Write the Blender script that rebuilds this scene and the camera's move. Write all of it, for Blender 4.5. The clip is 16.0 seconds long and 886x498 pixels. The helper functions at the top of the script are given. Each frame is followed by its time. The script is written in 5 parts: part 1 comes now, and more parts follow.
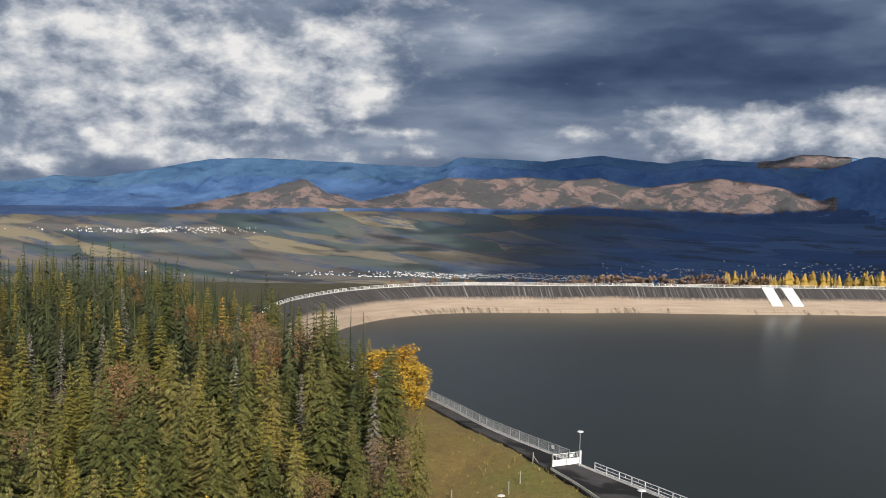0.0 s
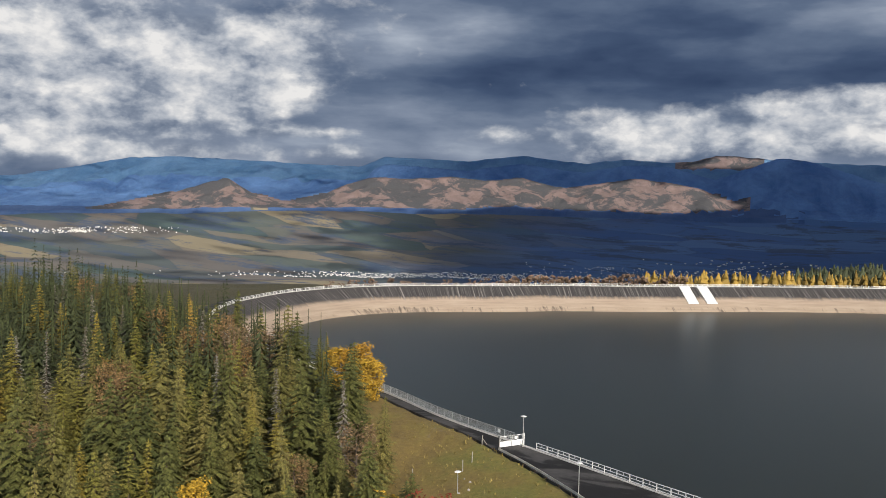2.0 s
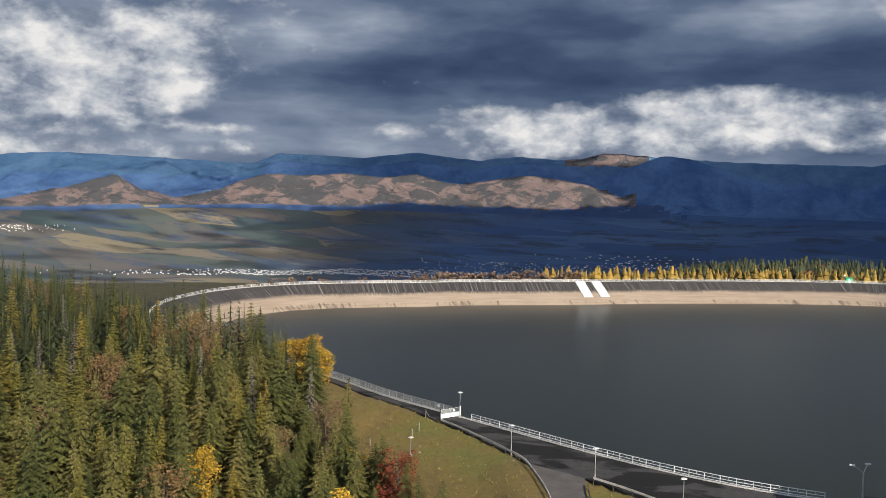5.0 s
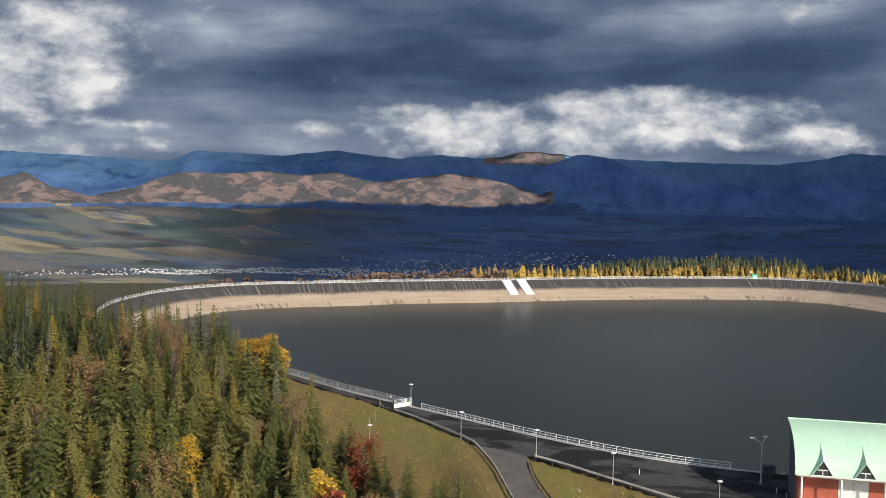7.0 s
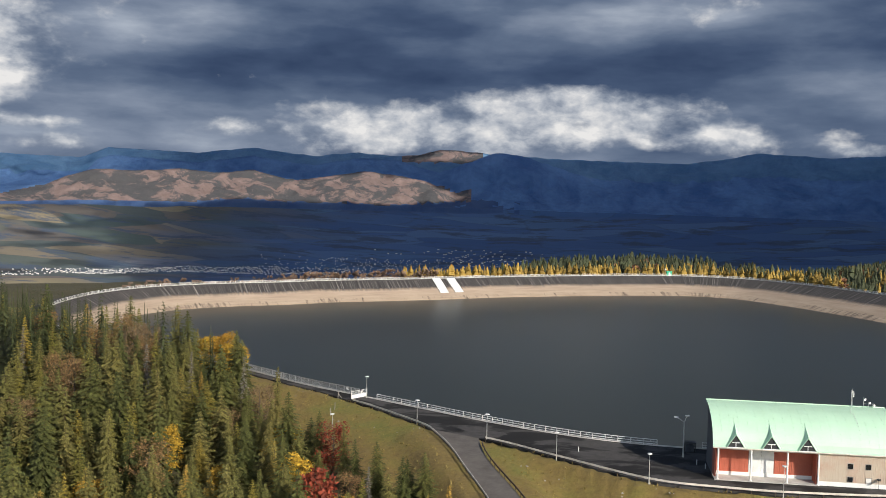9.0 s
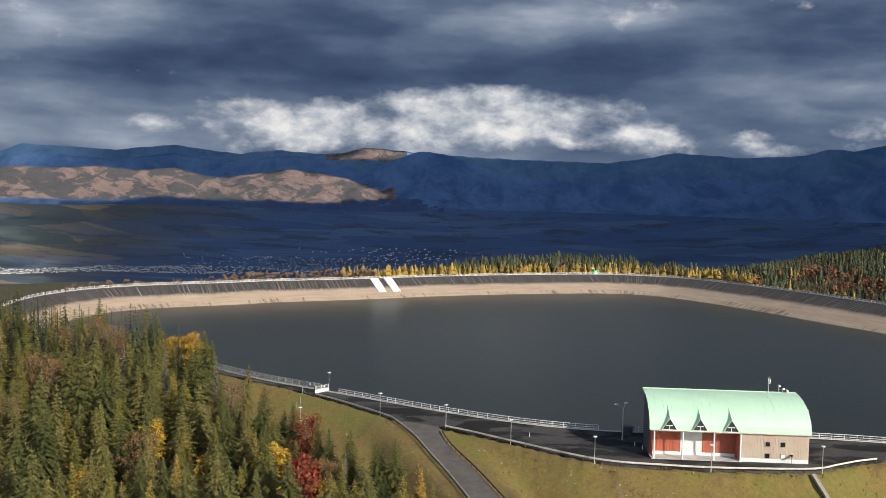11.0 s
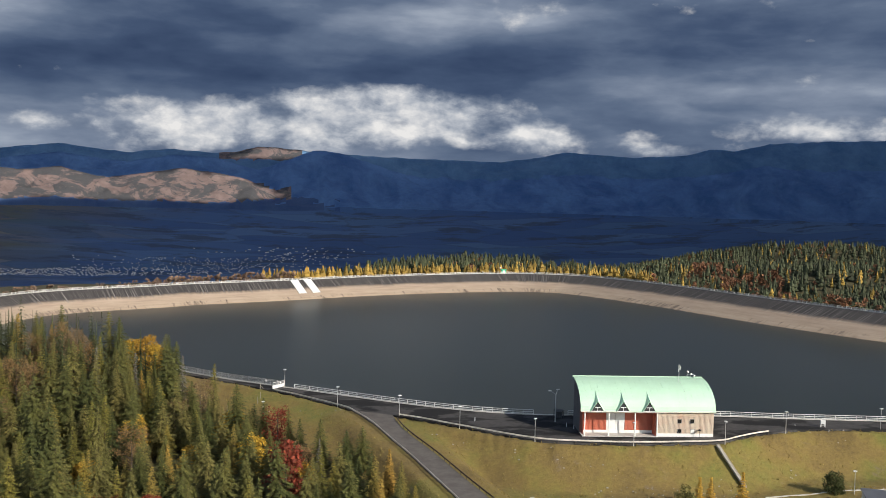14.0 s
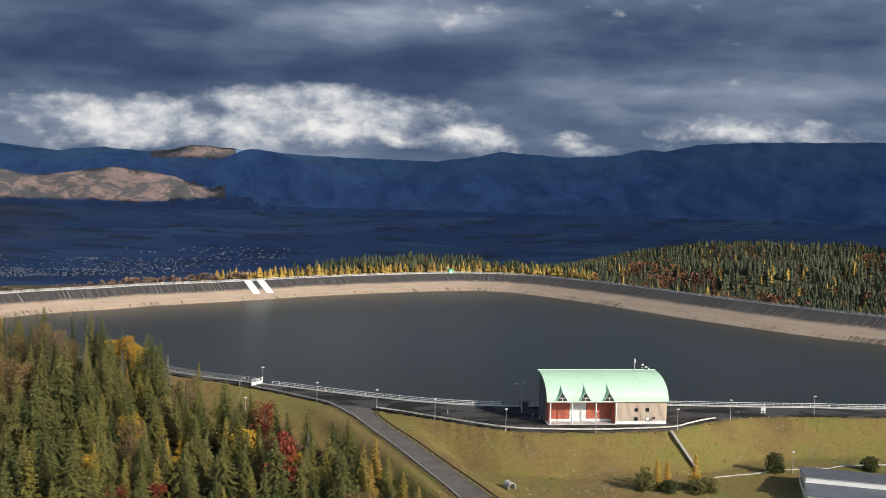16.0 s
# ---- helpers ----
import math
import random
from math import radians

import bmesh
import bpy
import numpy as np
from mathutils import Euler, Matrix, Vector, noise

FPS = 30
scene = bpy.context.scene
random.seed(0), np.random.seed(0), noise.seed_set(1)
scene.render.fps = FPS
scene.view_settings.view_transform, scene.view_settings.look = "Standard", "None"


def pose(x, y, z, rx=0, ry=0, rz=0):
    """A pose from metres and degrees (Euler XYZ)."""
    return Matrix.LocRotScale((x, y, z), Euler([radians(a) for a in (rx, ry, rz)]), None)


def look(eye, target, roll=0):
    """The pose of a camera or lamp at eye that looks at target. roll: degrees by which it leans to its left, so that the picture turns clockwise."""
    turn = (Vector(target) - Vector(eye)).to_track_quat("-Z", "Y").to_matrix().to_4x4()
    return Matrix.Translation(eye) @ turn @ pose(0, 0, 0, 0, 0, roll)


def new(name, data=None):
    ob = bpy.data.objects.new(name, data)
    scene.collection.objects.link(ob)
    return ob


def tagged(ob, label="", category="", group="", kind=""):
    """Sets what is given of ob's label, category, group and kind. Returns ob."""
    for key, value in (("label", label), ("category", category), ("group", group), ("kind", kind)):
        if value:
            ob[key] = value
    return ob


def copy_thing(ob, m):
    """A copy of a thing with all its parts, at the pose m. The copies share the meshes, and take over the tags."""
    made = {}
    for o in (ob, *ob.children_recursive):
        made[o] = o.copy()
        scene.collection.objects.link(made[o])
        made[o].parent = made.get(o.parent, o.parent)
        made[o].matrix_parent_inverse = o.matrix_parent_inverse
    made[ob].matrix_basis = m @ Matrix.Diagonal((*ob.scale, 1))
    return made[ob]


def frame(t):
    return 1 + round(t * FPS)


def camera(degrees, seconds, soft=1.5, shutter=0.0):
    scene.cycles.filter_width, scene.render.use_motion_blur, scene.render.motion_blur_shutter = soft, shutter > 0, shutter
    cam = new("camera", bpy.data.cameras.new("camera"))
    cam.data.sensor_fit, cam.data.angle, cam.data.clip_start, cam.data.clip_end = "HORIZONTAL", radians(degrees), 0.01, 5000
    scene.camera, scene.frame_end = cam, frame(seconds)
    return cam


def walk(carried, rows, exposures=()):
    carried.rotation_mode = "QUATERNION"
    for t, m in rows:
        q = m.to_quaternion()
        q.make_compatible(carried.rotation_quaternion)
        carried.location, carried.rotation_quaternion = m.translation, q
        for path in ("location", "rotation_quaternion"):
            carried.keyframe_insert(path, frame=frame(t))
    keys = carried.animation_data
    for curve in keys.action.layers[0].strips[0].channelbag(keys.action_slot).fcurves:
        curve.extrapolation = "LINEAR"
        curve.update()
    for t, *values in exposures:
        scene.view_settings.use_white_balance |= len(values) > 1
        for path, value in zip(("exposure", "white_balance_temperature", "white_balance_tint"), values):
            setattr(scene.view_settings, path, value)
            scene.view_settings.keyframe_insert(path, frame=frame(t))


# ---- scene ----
cam = camera(49.2, 16.0, 0.55)
PATH = [
    (0, (12.364, -55.33, 40.154), (11.42, -53.57, 40.04), 1.1),
    (0.5, (13.567, -59.73, 40.843), (12.657, -57.953, 40.729), 1.1),
    (1, (14.411, -64.791, 41.43), (13.535, -62.997, 41.317), 1.2),
    (1.5, (15.047, -70.233, 41.802), (14.207, -68.422, 41.688), 1.1),
    (2, (15.865, -74.793, 42.624), (15.063, -72.965, 42.511), 1.2),
    (2.5, (16.681, -79.698, 43.275), (15.916, -77.854, 43.161), 1.2),
    (3, (17.252, -85.355, 43.829), (16.522, -83.497, 43.714), 1.2),
    (3.5, (17.686, -91.459, 44.266), (16.986, -89.589, 44.151), 1.2),
    (4, (18.09, -96.993, 44.755), (17.422, -95.112, 44.639), 1.2),
    (6.5, (17.853, -125.194, 48.364), (17.379, -123.254, 48.245), 1.1),
    (7, (17.094, -130.279, 49.067), (16.661, -128.33, 48.947), 1.1),
    (7.5, (16.213, -135.671, 49.65), (15.823, -133.713, 49.53), 1.1),
    (8, (15.3, -141.078, 50.285), (14.952, -139.112, 50.164), 1.1),
    (8.5, (14.021, -146.388, 50.919), (13.716, -144.416, 50.797), 1.1),
    (9, (12.739, -151.535, 51.524), (12.475, -149.557, 51.402), 1.2),
    (11.5, (4.196, -176.207, 54.954), (4.13, -174.212, 54.831), 1.2),
    (12, (2.146, -180.702, 55.493), (2.118, -178.706, 55.371), 1.1),
    (12.5, (0.06, -185.026, 56.056), (0.069, -183.03, 55.934), 1.2),
    (13, (-2.344, -189.858, 56.755), (-2.3, -187.862, 56.633), 1.2),
    (13.5, (-4.933, -194.33, 57.4), (-4.853, -192.335, 57.277), 1.2),
    (14, (-7.533, -198.491, 58.037), (-7.418, -196.498, 57.914), 1.2),
    (14.5, (-10.251, -202.619, 58.6), (-10.101, -200.629, 58.477), 1.3),
    (15, (-13.273, -206.837, 59.178), (-13.087, -204.849, 59.055), 1.3),
    (15.5, (-16.455, -211.088, 59.803), (-16.236, -209.104, 59.68), 1.3),
    (16, (-19.726, -215.412, 60.335), (-19.474, -213.432, 60.212), 1.3),
]
walk(cam, [(t, look(eye, target, roll)) for t, eye, target, roll in PATH])

# ---- light ----
SUN_EL, SUN_AZ = radians(28), radians(135)
SUN_DIR = Vector((math.cos(SUN_EL) * math.sin(SUN_AZ), math.cos(SUN_EL) * math.cos(SUN_AZ), math.sin(SUN_EL)))
world = bpy.data.worlds.new("sky_world")
scene.world = world
world.use_nodes = True
wn = world.node_tree
sky = wn.nodes.new("ShaderNodeTexSky")
sky.sky_type, sky.sun_disc = "NISHITA", False
sky.sun_elevation, sky.sun_rotation = SUN_EL, SUN_AZ
sky.air_density, sky.dust_density = 1.0, 1.0
wn.links.new(sky.outputs[0], wn.nodes["Background"].inputs[0])
wn.nodes["Background"].inputs[1].default_value = 0.14
sun_data = bpy.data.lights.new("sun", "SUN")
sun_data.energy, sun_data.angle, sun_data.color = 4.2, radians(0.55), (1.0, 0.93, 0.82)
sun = new("sun", sun_data)
sun.matrix_world = look(SUN_DIR * 500, (0, 0, 0))
scene.view_settings.exposure = 0.32


# ---- materials ----
class Net:
    """A short way to write node materials."""

    def __init__(self, name, rough=0.8, metal=0.0):
        self.mat = bpy.data.materials.new(name)
        self.mat.use_nodes = True
        self.nt = self.mat.node_tree
        self.bsdf = self.nt.nodes["Principled BSDF"]
        self.bsdf.inputs["Roughness"].default_value = rough
        self.bsdf.inputs["Metallic"].default_value = metal

    def node(self, kind, **values):
        n = self.nt.nodes.new(kind)
        for key, v in values.items():
            n.inputs[key.replace("_", " ")].default_value = v
        return n

    def link(self, a, b):
        self.nt.links.new(a, b)

    def coords(self, space="Object", scale=(1, 1, 1)):
        c = self.node("ShaderNodeTexCoord")
        m = self.node("ShaderNodeMapping", Scale=scale)
        self.link(c.outputs[space], m.inputs[0])
        return m.outputs[0]

    def noise(self, co, scale, detail=6, rough=0.6, distort=0.0):
        n = self.node("ShaderNodeTexNoise", Scale=scale, Detail=detail, Roughness=rough, Distortion=distort)
        if co is not None:
            self.link(co, n.inputs["Vector"])
        return n.outputs["Fac"]

    def ramp(self, fac, *stops):
        r = self.node("ShaderNodeValToRGB")
        els = r.color_ramp.elements
        while len(els) < len(stops):
            els.new(0.5)
        for e, (p, c) in zip(els, stops):
            e.position = p
            e.color = (*c, 1) if not isinstance(c, (int, float)) else (c, c, c, 1)
        self.link(fac, r.inputs[0])
        return r.outputs[0]

    def mix(self, fac, a, b, how="MIX"):
        m = self.nt.nodes.new("ShaderNodeMix")
        m.data_type, m.blend_type = "RGBA", how
        for i, v in ((0, fac), (6, a), (7, b)):
            if isinstance(v, (int, float)):
                m.inputs[i].default_value = v
            elif isinstance(v, tuple):
                m.inputs[i].default_value = (*v, 1)
            else:
                self.link(v, m.inputs[i])
        return m.outputs[2]

    def math(self, op, a, b=0.0):
        m = self.nt.nodes.new("ShaderNodeMath")
        m.operation = op
        for i, v in ((0, a), (1, b)):
            if isinstance(v, (int, float)):
                m.inputs[i].default_value = v
            else:
                self.link(v, m.inputs[i])
        return m.outputs[0]

    def colour(self, c):
        if isinstance(c, tuple):
            self.bsdf.inputs["Base Color"].default_value = (*c, 1)
        else:
            self.link(c, self.bsdf.inputs["Base Color"])
        return self

    def bump(self, fac, strength=0.4, dist=0.05):
        b = self.node("ShaderNodeBump", Strength=strength, Distance=dist)
        self.link(fac, b.inputs["Height"])
        self.link(b.outputs[0], self.bsdf.inputs["Normal"])
        return self


def worn(name, c, scale=3.0, vary=0.25, rough=0.6, metal=0.0, bump=0.15):
    """A plain coat with grain and stains at two scales."""
    m = Net(name, rough, metal)
    co = m.coords()
    big, fine = m.noise(co, scale * 0.2), m.noise(co, scale * 4)
    dark = tuple(v * (1 - vary) for v in c)
    light = tuple(min(1, v * (1 + vary * 0.4)) for v in c)
    col = m.mix(m.ramp(big, (0.35, 0.0), (0.65, 1.0)), dark, light)
    m.colour(m.mix(0.25, col, m.ramp(fine, (0.3, dark), (0.7, light))))
    return m.bump(fine, bump).mat


def foliage(name, a, b, c, twig=(0.06, 0.045, 0.03)):
    """Leaves or needles: colour by tree, by branch and by a fine noise."""
    m = Net(name, 0.75)
    info, geo = m.node("ShaderNodeObjectInfo"), m.node("ShaderNodeNewGeometry")
    tree = m.ramp(info.outputs["Random"], (0.0, a), (0.55, b), (1.0, c))
    isl = m.ramp(geo.outputs["Random Per Island"], (0.0, 0.45), (1.0, 1.25))
    fine = m.ramp(m.noise(m.coords(), 5.0, 5, 0.7), (0.32, 0.5), (0.68, 1.5))
    col = m.mix(1.0, m.mix(1.0, tree, isl, "MULTIPLY"), fine, "MULTIPLY")
    m.colour(col)
    m.bsdf.inputs["Specular IOR Level"].default_value = 0.25
    return m.mat


M = {}
M["spruce"] = foliage("spruce_needles", (0.064, 0.074, 0.022), (0.116, 0.116, 0.032), (0.19, 0.162, 0.05))
M["larch"] = foliage("larch_needles", (0.22, 0.18, 0.045), (0.3, 0.215, 0.05), (0.36, 0.22, 0.045))
M["olive"] = foliage("fading_larch_needles", (0.14, 0.135, 0.03), (0.2, 0.17, 0.035), (0.27, 0.2, 0.035))
M["birch"] = foliage("yellow_leaves", (0.46, 0.29, 0.035), (0.5, 0.32, 0.04), (0.44, 0.25, 0.035))
M["beech"] = foliage("russet_leaves", (0.19, 0.125, 0.06), (0.24, 0.14, 0.055), (0.18, 0.13, 0.08))
M["red"] = foliage("crimson_leaves", (0.16, 0.03, 0.015), (0.2, 0.04, 0.02), (0.14, 0.035, 0.018))
M["bare"] = foliage("grey_dry_twigs", (0.17, 0.15, 0.12), (0.2, 0.18, 0.15), (0.24, 0.22, 0.19))
M["bark"] = worn("bark", (0.1, 0.075, 0.055), 6, 0.5, 0.95, bump=0.5)
M["concrete"] = worn("concrete", (0.5, 0.48, 0.44), 2, 0.3, 0.85)
M["white"] = worn("white_paint", (0.72, 0.72, 0.7), 2, 0.2, 0.5)
M["galv"] = worn("galvanised_steel", (0.55, 0.56, 0.56), 3, 0.25, 0.45, 0.6)
M["rail"] = worn("weathered_pale_rail", (0.62, 0.57, 0.5), 3, 0.35, 0.7)
M["post"] = worn("dark_timber", (0.09, 0.065, 0.045), 5, 0.4, 0.9)
M["mint"] = worn("mint_green_sheet", (0.47, 0.68, 0.5), 0.8, 0.08, 0.45, bump=0.02)
M["green"] = worn("bright_green_paint", (0.05, 0.5, 0.28), 2, 0.2, 0.5)
M["red_metal"] = worn("red_cladding", (0.48, 0.13, 0.075), 1.5, 0.22, 0.6)
M["dark"] = worn("dark_steel", (0.03, 0.032, 0.035), 3, 0.3, 0.5)
M["shade_grey_wall"] = worn("shade_grey_cladding", (0.12, 0.12, 0.13), 2, 0.3, 0.6)
M["roof_grey"] = worn("grey_roof_sheet", (0.11, 0.12, 0.14), 1.5, 0.25, 0.65)
M["plaster"] = worn("white_plaster", (0.75, 0.74, 0.7), 1, 0.12, 0.9)
M["stone"] = worn("pale_stone", (0.34, 0.31, 0.27), 3, 0.4, 0.9)
M["soil"] = worn("bare_soil", (0.13, 0.09, 0.055), 3, 0.5, 0.95)

m = Net("cladding_weathered", 0.6)
co = m.coords("Object")
rust = m.ramp(m.noise(co, 0.35, 5), (0.42, (0.52, 0.43, 0.33)), (0.6, (0.5, 0.36, 0.27)), (0.75, (0.5, 0.24, 0.16)))
m.colour(m.mix(0.3, rust, m.ramp(m.noise(m.coords("Object", (6, 6, 0.3)), 1.2), (0.3, (0.36, 0.3, 0.24)), (0.7, (0.62, 0.55, 0.45)))))
M["clad"] = m.bump(m.noise(co, 5), 0.1).mat

m = Net("window_glass", 0.08)
m.bsdf.inputs["Base Color"].default_value = (0.01, 0.012, 0.015, 1)
m.bsdf.inputs["Specular IOR Level"].default_value = 0.7
M["glass"] = m.mat

# asphalt: grey with dark damp patches and worn pale tracks
m = Net("asphalt", 0.75)
co = m.coords("Object")
wet = m.ramp(m.noise(m.coords("Object", (0.5, 1.0, 1)), 0.16, 8, 0.62, 0.6), (0.46, 0.0), (0.53, 1.0))
base = m.ramp(m.noise(co, 0.5, 8, 0.7), (0.3, (0.05, 0.047, 0.045)), (0.7, (0.088, 0.082, 0.078)))
col = m.mix(m.math("MULTIPLY", wet, 0.9), base, (0.016, 0.0155, 0.015))
m.colour(col)
m.bsdf.inputs["Specular IOR Level"].default_value = 0.15
M["asphalt"] = m.bump(m.noise(co, 30, 3), 0.25, 0.02).mat
m = Net("asphalt_lane", 0.85)
co = m.coords("Object")
m.colour(m.ramp(m.noise(co, 0.35, 8, 0.7), (0.3, (0.085, 0.076, 0.07)), (0.7, (0.145, 0.13, 0.118))))
m.bsdf.inputs["Specular IOR Level"].default_value = 0.15
M["lane"] = m.bump(m.noise(co, 30, 3), 0.25, 0.02).mat

# grass: dry autumn turf
m = Net("dry_grass", 0.95)
co = m.coords("Object")
a = m.ramp(m.noise(co, 0.045, 6, 0.6), (0.38, (0.1, 0.063, 0.02)), (0.46, (0.16, 0.104, 0.029)), (0.52, (0.165, 0.124, 0.026)), (0.62, (0.115, 0.135, 0.018)))
b = m.ramp(m.noise(co, 1.1, 9, 0.85), (0.34, (0.055, 0.042, 0.015)), (0.66, (0.36, 0.262, 0.07)))
soil = m.ramp(m.noise(co, 0.11, 8, 0.75, 0.4), (0.6, 0.0), (0.72, 1.0))
col = m.mix(soil, m.mix(0.4, a, b), (0.19, 0.14, 0.095))
m.colour(col)
M["grass"] = m.bump(m.noise(co, 2.5, 6, 0.8), 0.8, 0.25).mat

m = Net("forest_floor", 0.95)
co = m.coords("Object")
m.colour(m.ramp(m.noise(co, 0.3, 8, 0.7), (0.3, (0.03, 0.032, 0.012)), (0.55, (0.065, 0.055, 0.022)), (0.75, (0.1, 0.075, 0.03))))
M["floor"] = m.bump(m.noise(co, 1.2, 6, 0.8), 0.8, 0.4).mat

# valley: fields, meadows and copses; eastward, haze and cloud shade put into the colour
m = Net("hazed_valley_fields", 0.95)
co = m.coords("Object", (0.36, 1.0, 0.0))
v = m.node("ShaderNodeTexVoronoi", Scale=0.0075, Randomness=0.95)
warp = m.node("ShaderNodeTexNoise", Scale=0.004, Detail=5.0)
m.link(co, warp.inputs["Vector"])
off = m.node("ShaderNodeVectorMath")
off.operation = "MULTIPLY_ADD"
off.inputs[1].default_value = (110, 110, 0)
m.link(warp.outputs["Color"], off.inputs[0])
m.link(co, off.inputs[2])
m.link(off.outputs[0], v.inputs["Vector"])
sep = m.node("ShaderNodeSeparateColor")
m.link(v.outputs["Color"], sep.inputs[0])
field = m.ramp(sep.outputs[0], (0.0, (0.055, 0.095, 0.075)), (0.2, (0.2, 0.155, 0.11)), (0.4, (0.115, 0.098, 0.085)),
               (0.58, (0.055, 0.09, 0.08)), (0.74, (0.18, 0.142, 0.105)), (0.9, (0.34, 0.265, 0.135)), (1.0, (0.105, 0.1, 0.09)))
hazed_pasture = m.ramp(sep.outputs[1], (0.0, (0.045, 0.125, 0.33)), (0.55, (0.07, 0.165, 0.38)), (0.8, (0.125, 0.24, 0.45)), (1.0, (0.085, 0.19, 0.37)))
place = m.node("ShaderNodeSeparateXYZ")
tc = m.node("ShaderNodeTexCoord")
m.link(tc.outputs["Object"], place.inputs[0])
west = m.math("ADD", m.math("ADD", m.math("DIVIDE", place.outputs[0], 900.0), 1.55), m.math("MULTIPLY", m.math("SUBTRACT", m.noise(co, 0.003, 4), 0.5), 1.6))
col = m.mix(m.ramp(west, (0.0, 0.0), (0.6, 1.0)), field, hazed_pasture)
# copses, with the blue of haze in their colour
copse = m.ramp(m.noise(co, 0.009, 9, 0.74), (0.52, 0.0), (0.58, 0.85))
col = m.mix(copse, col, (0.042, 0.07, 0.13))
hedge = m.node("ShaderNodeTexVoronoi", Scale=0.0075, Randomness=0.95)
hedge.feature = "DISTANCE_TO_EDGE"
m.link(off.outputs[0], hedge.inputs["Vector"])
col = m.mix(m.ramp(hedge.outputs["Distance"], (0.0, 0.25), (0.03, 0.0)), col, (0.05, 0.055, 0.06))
# a bluish tone mixed over everything lays in more haze
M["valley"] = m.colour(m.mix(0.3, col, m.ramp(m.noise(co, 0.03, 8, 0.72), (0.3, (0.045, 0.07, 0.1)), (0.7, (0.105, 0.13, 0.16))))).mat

# mountains: brown upland grass, patches of blue-green forest
m = Net("mountain_slopes", 0.95)
co = m.coords("Object")
wood = m.ramp(m.noise(m.coords("Object", (1, 1, 1.6)), 0.009, 9, 0.7, 0.6), (0.46, 0.0), (0.52, 1.0))
grassy = m.ramp(m.noise(co, 0.03, 9, 0.72), (0.3, (0.145, 0.105, 0.1)), (0.7, (0.255, 0.185, 0.172)))
M["mountain"] = m.colour(m.mix(m.math("MULTIPLY", wood, 0.9), grassy, (0.056, 0.062, 0.07))).bump(m.noise(co, 0.02, 8, 0.7), 1.0, 14.0).mat
def hazed_conifers(name, a, b):
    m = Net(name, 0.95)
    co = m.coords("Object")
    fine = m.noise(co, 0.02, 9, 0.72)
    # broad light and dark tones paint in the shading of spurs
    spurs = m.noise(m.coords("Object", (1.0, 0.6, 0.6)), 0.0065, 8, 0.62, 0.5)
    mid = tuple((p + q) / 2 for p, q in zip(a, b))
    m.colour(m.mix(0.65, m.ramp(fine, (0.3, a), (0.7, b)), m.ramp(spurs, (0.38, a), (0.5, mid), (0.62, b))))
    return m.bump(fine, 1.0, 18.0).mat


# distance haze put into the base colours, paler on the back range
M["mountain_forest"] = hazed_conifers("hazed_mid_slopes", (0.045, 0.125, 0.32), (0.15, 0.29, 0.56))
M["foothill"] = hazed_conifers("hazed_foothill_woods", (0.036, 0.085, 0.22), (0.08, 0.14, 0.28))
M["mountain_back"] = hazed_conifers("hazed_high_slopes", (0.05, 0.145, 0.3), (0.145, 0.28, 0.47))

# water: dull grey-brown, faintly rippled
m = Net("reservoir_water", 0.29)
m.bsdf.inputs["Base Color"].default_value = (0.026, 0.03, 0.023, 1)
m.bsdf.inputs["IOR"].default_value = 1.33
co = m.coords("Object", (1, 1, 1))
rip = m.math("ADD", m.noise(co, 1.4, 4, 0.6), m.math("MULTIPLY", m.noise(co, 0.012, 4, 0.5), 3.0))
m.bump(rip, 0.07, 0.05)
M["water"] = m.mat

# lining: black asphalt above, pale dried silt below, streaks running down
m = Net("dam_lining", 0.85)
uv = m.node("ShaderNodeUVMap")
sp = m.node("ShaderNodeSeparateXYZ")
m.link(uv.outputs[0], sp.inputs[0])
def uvmap(sx, sy):
    mp = m.node("ShaderNodeMapping", Scale=(sx, sy, 1))
    m.link(uv.outputs[0], mp.inputs[0])
    return mp.outputs[0]
streak = m.noise(uvmap(0.8, 0.015), 1.0, 5, 0.75)
broad = m.noise(uvmap(0.05, 0.03), 1.0, 4, 0.6)
edge = m.math("ADD", sp.outputs[1], m.math("ADD", m.math("MULTIPLY", m.math("SUBTRACT", streak, 0.5), -7.0), m.math("MULTIPLY", m.math("SUBTRACT", broad, 0.5), -3.0)))
silt = m.ramp(m.math("DIVIDE", edge, 20.0), (0.38, 0.0), (0.45, 0.6), (0.5, 1.0))
dark = m.ramp(streak, (0.38, (0.02, 0.018, 0.018)), (0.52, (0.045, 0.04, 0.039)), (0.58, (0.11, 0.1, 0.093)), (0.68, (0.26, 0.235, 0.21)))
pale = m.ramp(m.noise(uvmap(0.05, 0.5), 1.0, 6, 0.7), (0.3, (0.27, 0.2, 0.145)), (0.7, (0.4, 0.315, 0.235)))
wetline = m.ramp(m.math("DIVIDE", sp.outputs[1], 20.0), (0.68, 0.0), (0.8, 0.16), (0.96, 0.16))
blot = m.ramp(m.math("ADD", m.math("MULTIPLY", m.noise(uvmap(0.3, 0.06), 1.0, 6, 0.7, 0.3), 0.55), m.math("ADD", wetline, m.math("MULTIPLY", m.noise(uvmap(0.016, 0.0), 1.0, 2), 0.4))), (0.65, 0.0), (0.72, 0.8))
M["lining"] = m.colour(m.mix(blot, m.mix(silt, dark, pale), (0.06, 0.045, 0.035))).mat


